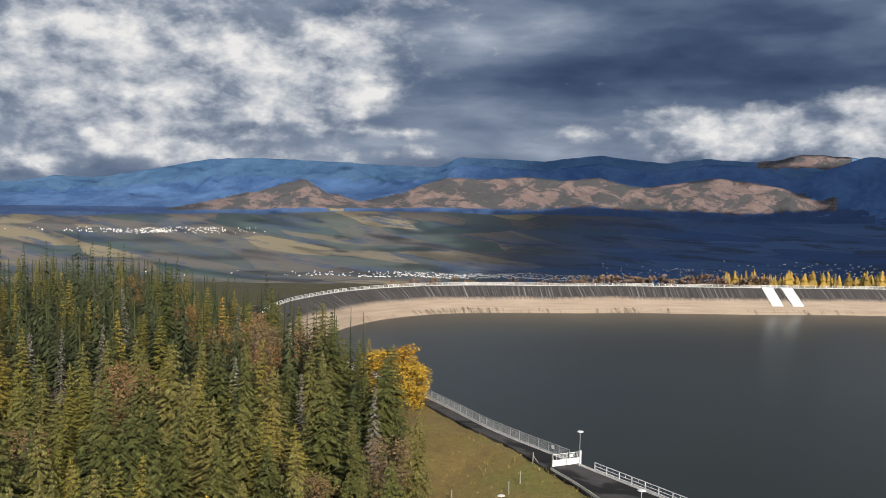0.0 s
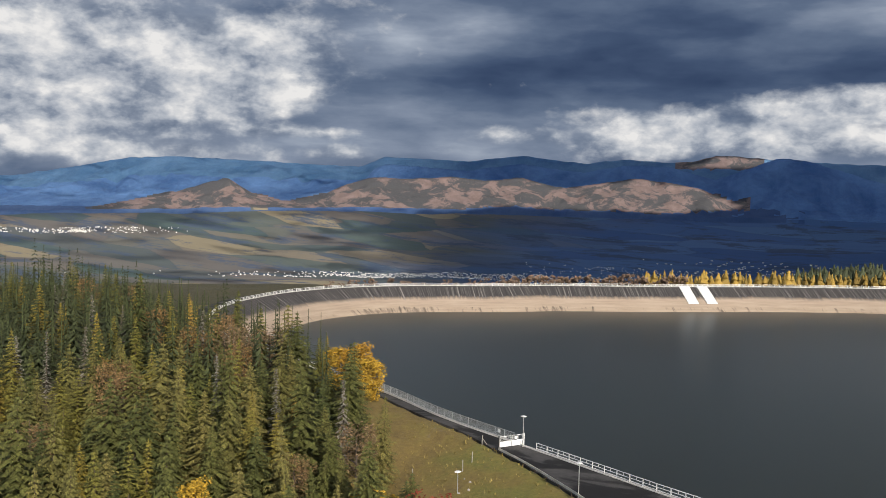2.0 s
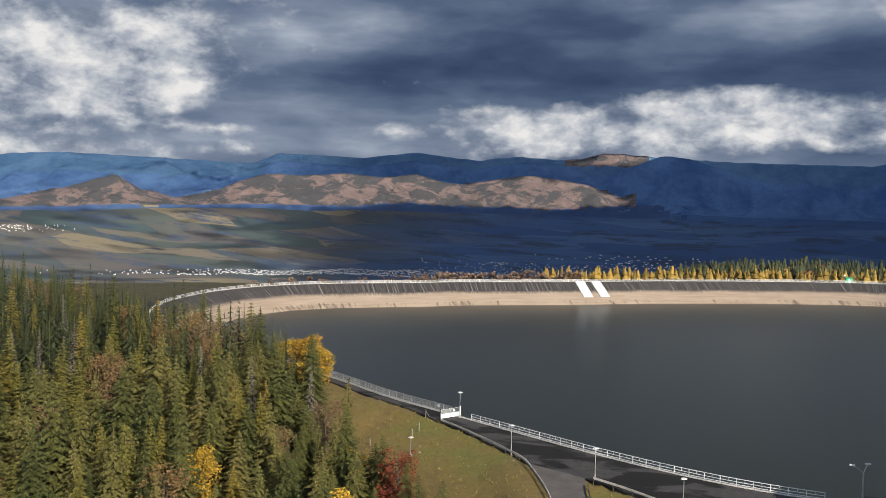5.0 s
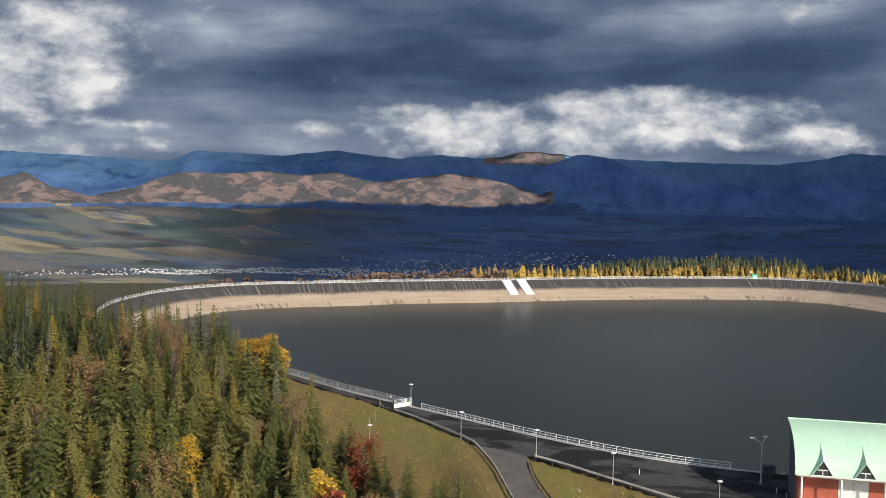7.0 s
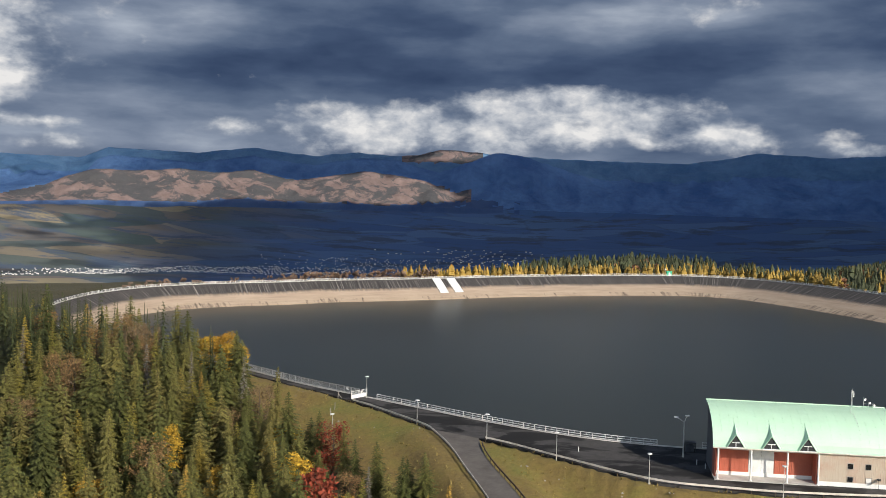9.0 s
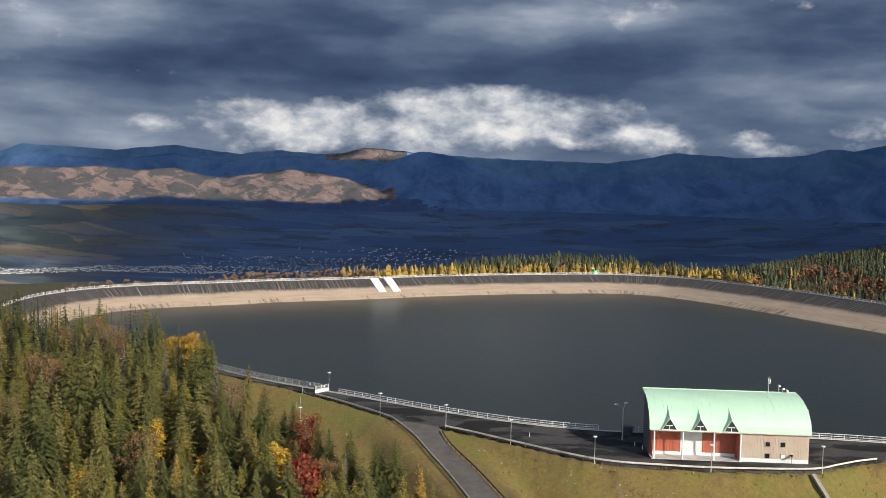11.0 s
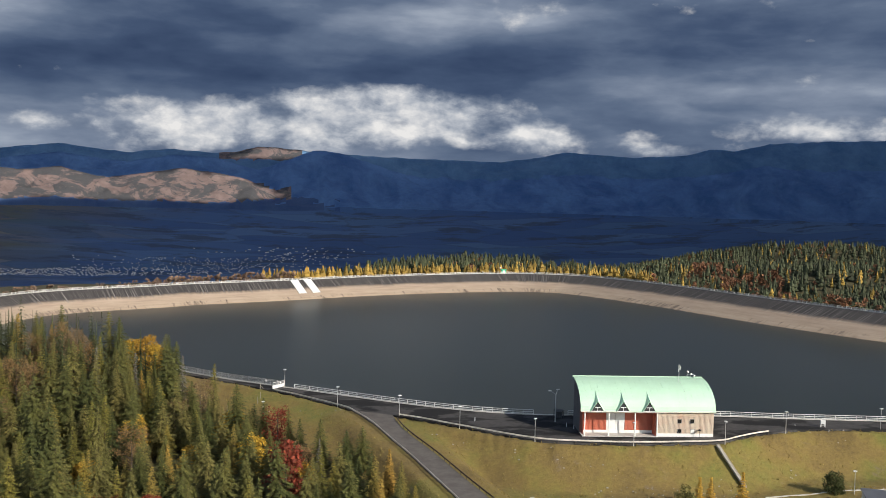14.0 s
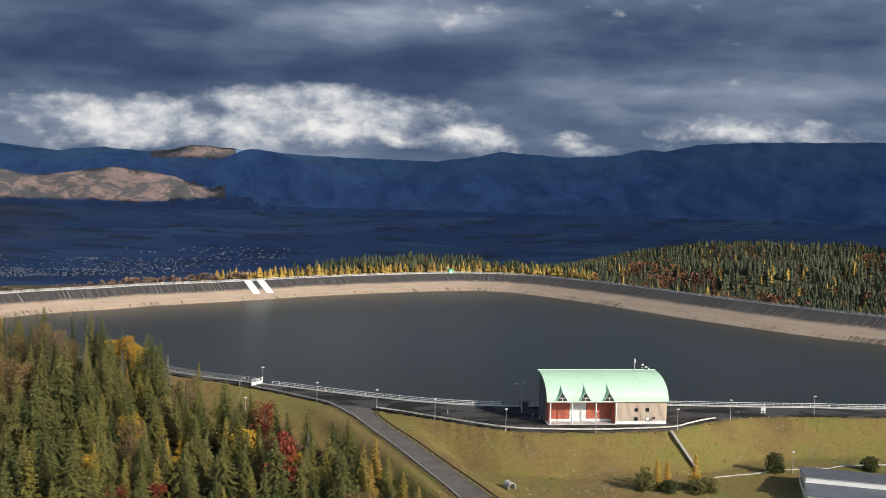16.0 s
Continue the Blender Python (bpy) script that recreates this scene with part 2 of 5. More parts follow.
# ---- building helpers ----
def mesh_of(name, verts, faces, mat, uvs=None, smooth=False):
    me = bpy.data.meshes.new(name)
    me.from_pydata([tuple(v) for v in verts], [], faces)
    for k in (mat if isinstance(mat, (list, tuple)) else [mat]):
        me.materials.append(k)
    if uvs is not None:
        lay = me.uv_layers.new(name="UVMap")
        idx = np.empty(len(me.loops), dtype=np.int32)
        me.loops.foreach_get("vertex_index", idx)
        lay.data.foreach_set("uv", np.asarray(uvs, dtype=np.float32)[idx].ravel())
    if smooth:
        me.polygons.foreach_set("use_smooth", [True] * len(me.polygons))
    me.update()
    return me


def thing(name, label, category, m=None, group="", kind=""):
    ob = tagged(new(name), label, category, group, kind)
    if m is not None:
        ob.matrix_world = m
    return ob


def part(name, geo, mat, parent, label="", smooth=False):
    me = geo if isinstance(geo, bpy.types.Mesh) else mesh_of(name, geo[0], geo[1], mat, smooth=smooth)
    ob = tagged(new(name, me), label)
    ob.parent = parent
    return ob


def box(x0, x1, y0, y1, z0, z1, bev=0.0):
    """A box with its long edges taken off by bev."""
    if bev <= 0:
        v = [(x, y, z) for z in (z0, z1) for x, y in ((x0, y0), (x1, y0), (x1, y1), (x0, y1))]
        return v, [(3, 2, 1, 0), (4, 5, 6, 7), (0, 1, 5, 4), (1, 2, 6, 5), (2, 3, 7, 6), (3, 0, 4, 7)]
    bm = bmesh.new()
    v, f = box(x0, x1, y0, y1, z0, z1)
    vs = [bm.verts.new(p) for p in v]
    for q in f:
        bm.faces.new([vs[i] for i in q])
    bmesh.ops.bevel(bm, geom=bm.edges[:], offset=bev, segments=1, affect="EDGES")
    bm.verts.index_update()
    out = [tuple(p.co) for p in bm.verts], [tuple(p.index for p in q.verts) for q in bm.faces]
    bm.free()
    return out


def tube(points, radii, n=8, caps=True):
    """A round bar through the points, of the given radius at each."""
    pts = [Vector(p) for p in points]
    if isinstance(radii, (int, float)):
        radii = [radii] * len(pts)
    verts, faces = [], []
    for i, p in enumerate(pts):
        d = (pts[min(i + 1, len(pts) - 1)] - pts[max(i - 1, 0)]).normalized()
        s = d.cross(Vector((0.3, 1, 0.1)) if abs(d.y) < 0.9 else Vector((1, 0, 0))).normalized()
        u = d.cross(s)
        verts += [p + (s * math.cos(a) + u * math.sin(a)) * radii[i] for a in (2 * math.pi * k / n for k in range(n))]
    for i in range(len(pts) - 1):
        for k in range(n):
            faces.append((i * n + k, i * n + (k + 1) % n, (i + 1) * n + (k + 1) % n, (i + 1) * n + k))
    if caps:
        faces += [tuple(range(n - 1, -1, -1)), tuple(range((len(pts) - 1) * n, len(pts) * n))]
    return verts, faces


def joined(*geos):
    verts, faces = [], []
    for v, f in geos:
        k = len(verts)
        verts += list(v)
        faces += [tuple(i + k for i in q) for q in f]
    return verts, faces


def moved(geo, m):
    return [m @ Vector(v) for v in geo[0]], geo[1]


def spline(points, step, closed=False):
    """Catmull-Rom through 2D points, evenly spaced by about step."""
    p = np.array(points, float)
    n = len(p)
    out = []
    for i in range(n if closed else n - 1):
        a, b, c, d = (p[(i + k) % n] if closed else p[min(max(i + k, 0), n - 1)] for k in (-1, 0, 1, 2))
        for t in np.linspace(0, 1, 12, endpoint=False):
            out.append(0.5 * (2 * b + (c - a) * t + (2 * a - 5 * b + 4 * c - d) * t * t + (3 * b - a - 3 * c + d) * t ** 3))
    out.append(p[0] if closed else p[-1])
    out = np.array(out)
    s = np.concatenate([[0], np.cumsum(np.hypot(*np.diff(out, axis=0).T))])
    k = max(2, int(round(s[-1] / step)))
    at = np.linspace(0, s[-1], k + 1)
    res = np.stack([np.interp(at, s, out[:, i]) for i in range(out.shape[1])], 1)
    return res[:-1] if closed else res


def normals(p, closed=False):
    """The left-hand normals of a 2D line."""
    d = (np.roll(p, -1, 0) - np.roll(p, 1, 0)) if closed else np.gradient(p, axis=0)
    d = d / np.hypot(*d.T)[:, None]
    return np.stack([-d[:, 1], d[:, 0]], 1)


def distance_to(line, x, y, closed=True):
    """How far points lie from a 2D line."""
    q = np.stack([x, y], -1).reshape(-1, 2)
    best = np.full(len(q), 1e9)
    for a, b in zip(line, np.roll(line, -1, 0) if closed else line[1:]):
        d = b - a
        t = np.clip(((q - a) @ d) / max(d @ d, 1e-9), 0, 1)
        best = np.minimum(best, np.hypot(*(q - a - t[:, None] * d).T))
    return best.reshape(np.shape(x))


def inside(poly, x, y):
    res = np.zeros(np.shape(x), bool)
    for (x0, y0), (x1, y1) in zip(poly, np.roll(poly, -1, 0)):
        if y0 != y1:
            res ^= ((y0 > y) != (y1 > y)) & (x < (x1 - x0) * (y - y0) / (y1 - y0) + x0)
    return res


# ---- plan of the reservoir, counter-clockwise ----
CREST = spline([(-80.6, 110.8), (-57.2, 93.4), (-39, 82.2), (-22.6, 72.3), (-5, 61.9), (10.5, 54.3), (24, 50), (38, 48.3), (58, 48.6), (81, 48.4),
                (99, 46.2), (122, 44.2), (143, 42.4), (185, 48), (230, 68), (268, 102), (290, 145), (294, 186), (284, 221), (268, 244), (250, 266), (235, 289),
                (218, 318), (201, 351), (181, 391), (155, 432), (127, 463), (100, 473), (74, 473), (28, 456), (-27, 427), (-67, 400), (-100, 380), (-123, 367),
                (-142, 351), (-174, 329), (-195, 305), (-205, 275), (-205, 248), (-200, 222), (-186, 192), (-160, 160), (-120, 134)], 3.0, True)
CREST_N = normals(CREST, True)
OUTER = spline([(-92, 116), (-78.1, 105.7), (-62.8, 93.8), (-50.1, 84.9), (-39.5, 75.5), (-31.6, 68.6), (-20.3, 57.2), (-16.1, 52.2)], 2.0)
OUTER2 = spline([(-5.4, 46.8), (1.6, 42.4), (10.9, 35.2), (27.9, 23.2), (40.3, 20.6), (52.4, 20.0), (70.2, 21.6), (76.4, 25.2), (83, 29.3), (91, 32.6), (100, 35),
                 (117, 34.8), (137, 33), (150, 32.6)], 2.0)
LANE_L = spline([(-16.1, 52.2, 0.0), (-10.4, 40.2, -0.45), (-6.0, 28.8, -1.3), (-0.9, 15.8, -2.3), (4.3, 1.2, -3.4), (8.8, -11.6, -4.4), (15, -32, -6), (24, -60, -8)], 2.0)
LANE_R = spline([(-5.4, 46.8, 0.0), (-3.6, 38.4, -0.55), (-0.8, 30.5, -1.2), (4.2, 18.6, -2.1), (9.6, 4.0, -3.2), (16.6, -14, -4.6), (23, -34, -6), (32, -62, -8)], 2.0)
WATER_Z = -10.0
near_crest = CREST[(CREST[:, 1] < 125) & (CREST[:, 0] > -92) & (CREST[:, 0] < 150)]
near_crest = near_crest[np.argsort(near_crest[:, 0])]
YARD = np.concatenate([near_crest, OUTER2[::-1], OUTER[::-1]])
LANE = np.concatenate([LANE_L[:, :2], LANE_R[::-1, :2]])
LANE_MID = np.array([(LANE_L[min(int(i * len(LANE_L) / 40), len(LANE_L) - 1)] + LANE_R[min(int(i * len(LANE_R) / 40), len(LANE_R) - 1)]) / 2 for i in range(40)])
C = np.array((5.0, -130.0))
EYE_Z = 51.0

# skylines: bearing east of north, height over the horizon, in degrees
BACK = np.array([(-75, -0.4), (-60, -0.2), (-52.1, -0.03), (-49.3, 0.5), (-47.2, 0.44), (-44.3, 0.95), (-41.2, 1.6), (-38.7, 1.75), (-33.8, 1.6), (-30.9, 1.5), (-28.2, 1.4), (-26.7, 2.05), (-24.5, 1.95), (-22, 1.85),
                 (-18.8, 2.25), (-15.3, 1.85), (-12.8, 2.12), (-10.4, 1.95), (-9, 2.05), (-7.8, 2.41), (-6.8, 2.36), (-5.5, 2.26), (-4.2, 2.1), (0, 1.95), (4, 1.85), (6.5, 1.8), (8.7, 2.1), (10.4, 2.45), (12.5, 2.3),
                 (14.3, 2.2), (17.3, 2.35), (18.8, 2.75), (20.1, 2.65), (21.9, 3.05), (24.7, 3.2), (31.6, 3.25), (45, 2.6), (65, 0.6)])
MID = np.array([(-75, -3), (-29, -1), (-27.5, 1.2), (-26.7, 1.6), (-22, 1.3), (-18.8, 1.75), (-15.3, 1.3), (-12.8, 1.75), (-10.4, 1.7), (-8.6, 1.2), (-7.8, 1.0), (-6.5, 1.5), (-4.6, 2.25), (-3.2, 2.15), (-0.6, 1.37), (2.1, 0.52), (4.4, 0.15),
                (8, 0.5), (10.4, 1.1), (14, 0.6), (18, 1.1), (21.9, 1.8), (25, 1.3), (32, 1.7), (65, -1)])
FRONT = np.array([(-75, -3), (-46, -1.9), (-42, -1.1), (-40.2, -0.7), (-37.4, 0.1), (-35.8, 0.64), (-34.5, -0.2), (-32.5, -0.8), (-30.5, -0.35), (-28.9, 0.4), (-27.3, 0.85), (-25.3, 0.75), (-23, 0.95), (-20.7, 0.75), (-18.8, 1.0), (-16.5, 0.4),
                  (-14.3, 0.7), (-12.2, 1.05), (-9.8, 0.75), (-8.3, 0.4), (-6.8, -0.25), (-5, 0.2), (-3.9, 0.55), (-2.2, -0.2), (0, -0.9), (10, -1.2), (40, -1.4), (65, -1.5)])
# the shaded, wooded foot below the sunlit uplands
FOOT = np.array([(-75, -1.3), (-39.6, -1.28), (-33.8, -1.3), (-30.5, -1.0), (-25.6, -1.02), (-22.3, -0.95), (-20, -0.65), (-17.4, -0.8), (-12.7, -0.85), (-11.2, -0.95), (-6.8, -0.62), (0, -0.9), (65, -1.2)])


def fbm(x, y, scale, octaves=5, seed=0.0):
    """Smooth noise over the plan, from sums of turned waves."""
    out, amp = np.zeros(np.shape(x)), 1.0
    rng = np.random.RandomState(int(seed * 10) + 7)
    for o in range(octaves):
        for k in range(4):
            a, ph = rng.uniform(0, 6.28), rng.uniform(0, 6.28, 2)
            u = (x * math.cos(a) + y * math.sin(a)) / scale * 6.28
            w = (-x * math.sin(a) + y * math.cos(a)) / scale * 6.28
            out = out + amp * np.sin(u + ph[0] + 1.3 * np.sin(w * 0.7 + ph[1])) * 0.35
        amp, scale = amp * 0.5, scale * 0.47
    return out


def ease(a, b, v):
    t = np.clip((v - a) / (b - a), 0, 1)
    return t * t * (3 - 2 * t)


def ground_z(x, y):
    x, y = np.asarray(x, float), np.asarray(y, float)
    r = np.hypot(x - C[0], y - C[1])
    az = np.degrees(np.arctan2(x - C[0], y - C[1]))
    d = np.full(x.shape, 900.0)
    yard, water = np.zeros(x.shape, bool), np.zeros(x.shape, bool)
    close = r < 900
    if close.any():
        xs, ys = x[close], y[close]
        water[close] = inside(CREST, xs, ys)
        yard[close] = inside(YARD, xs, ys)
        ring = distance_to(CREST, xs, ys) - 7.5
        own = distance_to(np.concatenate([OUTER, OUTER2]), xs, ys, False)
        d[close] = np.where((ys < 120) & (xs > -90) & (xs < 148), np.minimum(np.maximum(ring, 0) + 50 * (ring > 0) * (ys < 110) * (xs > -70) * (xs < 140), own), np.maximum(ring, 0))
    # slopes and the land that they run out on
    east = ease(-14, 16, x)
    left = ease(-20, 120, -x) * ease(-60, 40, y)
    slope = 1 / (4.2 + (1.7 - 4.2) * east)
    slope = np.where((y > 130) | (x > 150), 0.5, slope)
    plane = np.minimum(np.maximum(-14 - 0.07 * np.maximum(x, -128) - 0.02 * np.minimum(x + 128, 0) * -1 + 0.1 * np.minimum(y, 95) + 1.2 * fbm(x, y, 60, 3), -17 + 0.6 * fbm(x, y, 60, 3)), -0.6 + 0.17 * np.maximum(0, d - 9))
    bench = -8.0 - 0.02 * np.maximum(0, 5 - y) + 0.25 * fbm(x, y, 40, 3, 1)
    near_land = plane + (bench - plane) * east
    far_land = -10.0 - 15 * (1 - ease(-90, 30, x)) + 2.0 * fbm(x, y, 120, 3, 2) - 0.012 * np.maximum(0, r - 600)
    hill = ease(8, 24, az) * (-6 + 11 * fbm(x, y, 420, 3, 3) * ease(420, 800, r) + 0.006 * np.maximum(0, r - 700))
    far_land = far_land + hill - 22 * ease(120, 350, d) * (1 - ease(8, 24, az))
    land = near_land + (far_land - near_land) * np.maximum(ease(110, 180, y - 0.25 * np.abs(x)) , ease(130, 190, x))
    z = np.maximum(-0.25 - d * slope, land)
    z = np.where(d < 2.5, -0.25 - np.maximum(d - 0.3, 0) * 0.25, z)
    z = z + 0.12 * fbm(x, y, 9, 3, 4) * ease(2, 8, d)
    # the lane lies in the slope
    ln = np.full(x.shape, 99.0)
    cl = (x > -40) & (x < 60) & (y < 60) & (y > -90)
    if cl.any():
        q = np.stack([x[cl], y[cl]], -1)
        dd = np.hypot(q[:, None, 0] - LANE_MID[None, :, 0], q[:, None, 1] - LANE_MID[None, :, 1])
        k = dd.argmin(1)
        lz = LANE_MID[k, 2]
        dist = dd[np.arange(len(k)), k]
        w = 1 - ease(6.0, 14.0, dist)
        z[cl] = z[cl] + (lz - 0.35 - z[cl]) * w * (d[cl] > 0.5)
    z = np.where(yard, -0.6, z)
    z = np.where(water, -34.0, z)
    # the valley and the mountains
    far = ease(700, 1900, r)
    base = np.interp(az, [-75, -55, -30, 0, 35, 75], [-1.8, -1.65, -1.05, -1.15, -1.35, -1.4])
    el = np.where(r < 3600, np.interp(r, [700, 1500, 2500, 3000, 3600], [-6.6, -6.9, -5.95, -4.9, -3.0]), -3.0 + (base + 3.0) * (r - 3600) / 500)
    valley = EYE_Z + r * np.tan(np.radians(el)) + 5 * fbm(x, y, 700, 4, 5) * ease(1500, 2500, r)
    hillside = ease(8, 22, az) * (1 - ease(1300, 2000, r))
    z = z + (valley - z) * far * (1 - hillside)
    fr, mi, ba = (EYE_Z + rr * np.tan(np.radians(np.interp(az, t[:, 0], t[:, 1]))) for rr, t in ((4290, FRONT), (4460, MID), (4650, BACK)))
    foot = EYE_Z + 4060 * np.tan(np.radians(base))
    along_range = r * np.radians(az) + 30 * fbm(x, y, 260, 3, 27)

    def ridge(top, r0, w0, w1, seed):
        """A range with spurs and gullies running down it."""
        rise = np.where(r < r0, 1 - np.clip((r0 - r) / w0, 0, 1), 1 - np.clip((r - r0) / w1, 0, 1))
        spurs = 0.45 - np.abs(fbm(along_range, r * 0.4, 190, 4, seed))
        return foot + (top - foot) * rise ** 1.1 + rise * (1 - rise) * (95 * spurs + 16 * fbm(x, y, 70, 3, 6)) + 2.2 * rise * fbm(x, y, 90, 4, 28)

    mount = np.maximum(np.maximum(ridge(fr, 4290, 240, 300, 31), ridge(mi, 4460, 330, 300, 32)), ridge(ba, 4650, 460, 400, 33))
    return np.where(r > 4060, np.maximum(valley, mount), z)


GX, GY = np.arange(-300, 161, 2.0), np.arange(-110, 211, 2.0)
GRID = ground_z(*np.meshgrid(GX, GY))


def height(x, y):
    """The ground's height at one place, read from a 2 m grid near the reservoir."""
    i, j = (x - GX[0]) / 2, (y - GY[0]) / 2
    a, b = int(i), int(j)
    if 0 <= i < len(GX) - 1 and 0 <= j < len(GY) - 1:
        u, w = i - a, j - b
        return float((GRID[b, a] * (1 - u) + GRID[b, a + 1] * u) * (1 - w) + (GRID[b + 1, a] * (1 - u) + GRID[b + 1, a + 1] * u) * w)
    return float(ground_z([x], [y])[0])


def sheet():
    az = np.concatenate([np.arange(-180, -76, 6.0), np.arange(-76, 48, 0.32), np.arange(48, 180, 6.0)])
    r = np.concatenate([[0.02, 15, 40, 70], np.geomspace(90, 620, 175), np.geomspace(630, 4000, 90), np.arange(4030, 4700, 11.0)])
    A, R = np.meshgrid(np.radians(az), r)
    X, Y = C[0] + R * np.sin(A), C[1] + R * np.cos(A)
    Z = ground_z(X, Y)
    n, k = len(az), len(r)
    i = np.arange(n * k).reshape(k, n)
    j = np.roll(i, -1, 1)
    faces = np.stack([i[:-1], i[1:], j[1:], j[:-1]], -1).reshape(-1, 4)[:, ::-1]
    verts = np.stack([X, Y, Z], -1).reshape(-1, 3)
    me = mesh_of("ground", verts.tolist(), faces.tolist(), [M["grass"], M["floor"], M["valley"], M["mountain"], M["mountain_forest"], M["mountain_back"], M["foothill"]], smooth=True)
    cx, cy = verts[faces].mean(1)[:, 0], verts[faces].mean(1)[:, 1]
    cz = verts[faces].mean(1)[:, 2]
    cr = np.hypot(cx - C[0], cy - C[1])
    caz = np.degrees(np.arctan2(cx - C[0], cy - C[1]))
    slot = np.zeros(len(faces), int)
    slot[inside(FOREST, cx, cy)] = 1
    slot[(cr > 640) | ((cy > 130) & (distance_to(CREST, cx, cy) > 22) & (caz > -20))] = 1
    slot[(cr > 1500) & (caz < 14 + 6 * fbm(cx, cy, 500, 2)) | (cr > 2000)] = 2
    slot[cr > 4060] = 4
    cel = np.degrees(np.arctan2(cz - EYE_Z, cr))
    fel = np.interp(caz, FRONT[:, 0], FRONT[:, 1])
    # paler haze colour on the back range, a duller one on the foothills
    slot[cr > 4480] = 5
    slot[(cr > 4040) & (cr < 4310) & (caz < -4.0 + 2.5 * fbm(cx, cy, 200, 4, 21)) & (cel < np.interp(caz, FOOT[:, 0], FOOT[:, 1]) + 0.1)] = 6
    # brown goes only where slopes should look sunlit; shaded ones keep the blue
    sunlit_upland = (cr < 4330) & (cel > np.interp(caz, FOOT[:, 0], FOOT[:, 1]) - 0.05) & (cel < fel + 0.1) & (caz > -43.5) & (caz < -5.8)
    sunlit_upland |= (cr > 4480) & (caz > -10) & (caz < -5.2) & (cel > 1.6)
    slot[sunlit_upland & (cr > 4060)] = 3
    me.polygons.foreach_set("material_index", slot.astype(np.int32))
    return tagged(new("ground", me), "dry grass slopes, forest floor, patchwork valley and brown mountains", "ground", kind="structure")


FOREST = np.array([(-98, 118), (-86, 103), (-74, 82), (-62, 62), (-47, 46), (-31, 37), (-15, 20), (-6, 5), (0, -12), (4, -40), (-40, -80), (-120, -60), (-230, 0), (-270, 120), (-225, 200), (-190, 176), (-140, 136)], float)
ground = sheet()

# ---- sky, a dome of broken cloud ahead of the camera ----
def sky_dome():
    az, el = np.linspace(-95, 75, 171), np.linspace(-3, 40, 87)
    A, E = np.meshgrid(az, el)
    a, e, R = np.radians(A), np.radians(E), 4760.0
    v = np.stack([C[0] + R * np.sin(a) * np.cos(e), C[1] + R * np.cos(a) * np.cos(e), EYE_Z + R * np.sin(e)], -1).reshape(-1, 3)
    i = np.arange(A.size).reshape(A.shape)
    f = np.stack([i[:-1, :-1], i[:-1, 1:], i[1:, 1:], i[1:, :-1]], -1).reshape(-1, 4)
    uv = np.stack([A / 10, E / 10], -1).reshape(-1, 2)
    m = Net("cloud_sky")
    m.nt.nodes.remove(m.bsdf)
    u = m.node("ShaderNodeUVMap").outputs[0]

    def mapped(loc, scale, rot=0.0):
        n = m.node("ShaderNodeMapping", Location=(*loc, 0), Scale=(*scale, 1), Rotation=(0, 0, rot))
        m.link(u, n.inputs[0])
        return n.outputs[0]

    def patch(a0, e0, wa, we):
        g = m.nt.nodes.new("ShaderNodeTexGradient")
        g.gradient_type = "SPHERICAL"
        m.link(mapped((-a0 / wa, -e0 / we), (10 / wa, 10 / we)), g.inputs[0])
        return g.outputs["Fac"]

    def total(start, rows):
        for a0, e0, wa, we, k in rows:
            start = m.math("ADD", start, m.math("MULTIPLY", patch(a0, e0, wa, we), k))
        return start

    def warped(co, scale, amount):
        n = m.node("ShaderNodeTexNoise", Scale=scale, Detail=4.0, Roughness=0.55)
        m.link(co, n.inputs["Vector"])
        k = m.node("ShaderNodeVectorMath")
        k.operation = "MULTIPLY_ADD"
        k.inputs[1].default_value = (amount, amount, 0)
        m.link(n.outputs["Color"], k.inputs[0])
        m.link(co, k.inputs[2])
        return k.outputs[0]

    def billow(co, scale, detail, smooth):
        v = m.node("ShaderNodeTexVoronoi")
        v.feature, v.normalize, v.voronoi_dimensions = "SMOOTH_F1", True, "2D"
        for key, value in (("Scale", scale), ("Detail", detail), ("Roughness", 0.55), ("Lacunarity", 2.1), ("Smoothness", smooth)):
            v.inputs[key].default_value = value
        m.link(co, v.inputs["Vector"])
        return m.math("SUBTRACT", 1.0, v.outputs["Distance"])

    def around(value, middle, k):
        return m.math("MULTIPLY", m.math("SUBTRACT", value, middle), k)

    # grey layer: long soft bands with a faintly lumpy underside
    bands = m.noise(warped(mapped((7, 2), (0.42, 2.3), 0.07), 1.5, 0.25), 1.0, 6, 0.52)
    soft = m.noise(warped(mapped((1, 5), (1.1, 3.4), 0.1), 1.8, 0.3), 1.0, 6, 0.52)
    lumps = billow(warped(mapped((4, 9), (1.5, 4.2), 0.05), 2.0, 0.4), 1.0, 2.0, 0.9)
    grey = m.math("ADD", m.math("ADD", around(bands, 0.5, 1.0), around(soft, 0.5, 1.05)), m.math("ADD", around(lumps, 0.6, 0.32), 0.5))
    grey = total(grey, GREYS)
    layer = m.ramp(grey, (0.05, (0.024, 0.042, 0.09)), (0.3, (0.046, 0.072, 0.132)), (0.53, (0.09, 0.124, 0.192)), (0.77, (0.18, 0.218, 0.29)), (1.0, (0.34, 0.38, 0.445)))
    # bright heaped clouds seen through its gaps, their relief shading put into the colour
    at = (1.7, 2.9)
    heap = billow(warped(mapped((0, 0), at), 2.2, 0.35), 1.0, 4.0, 0.55)
    toward = billow(warped(mapped((0.1, 0.2), at), 2.2, 0.35), 1.0, 4.0, 0.55)
    puff = m.noise(warped(mapped((3, 1), (3.6, 6.0)), 2.0, 0.2), 1.0, 7, 0.58)
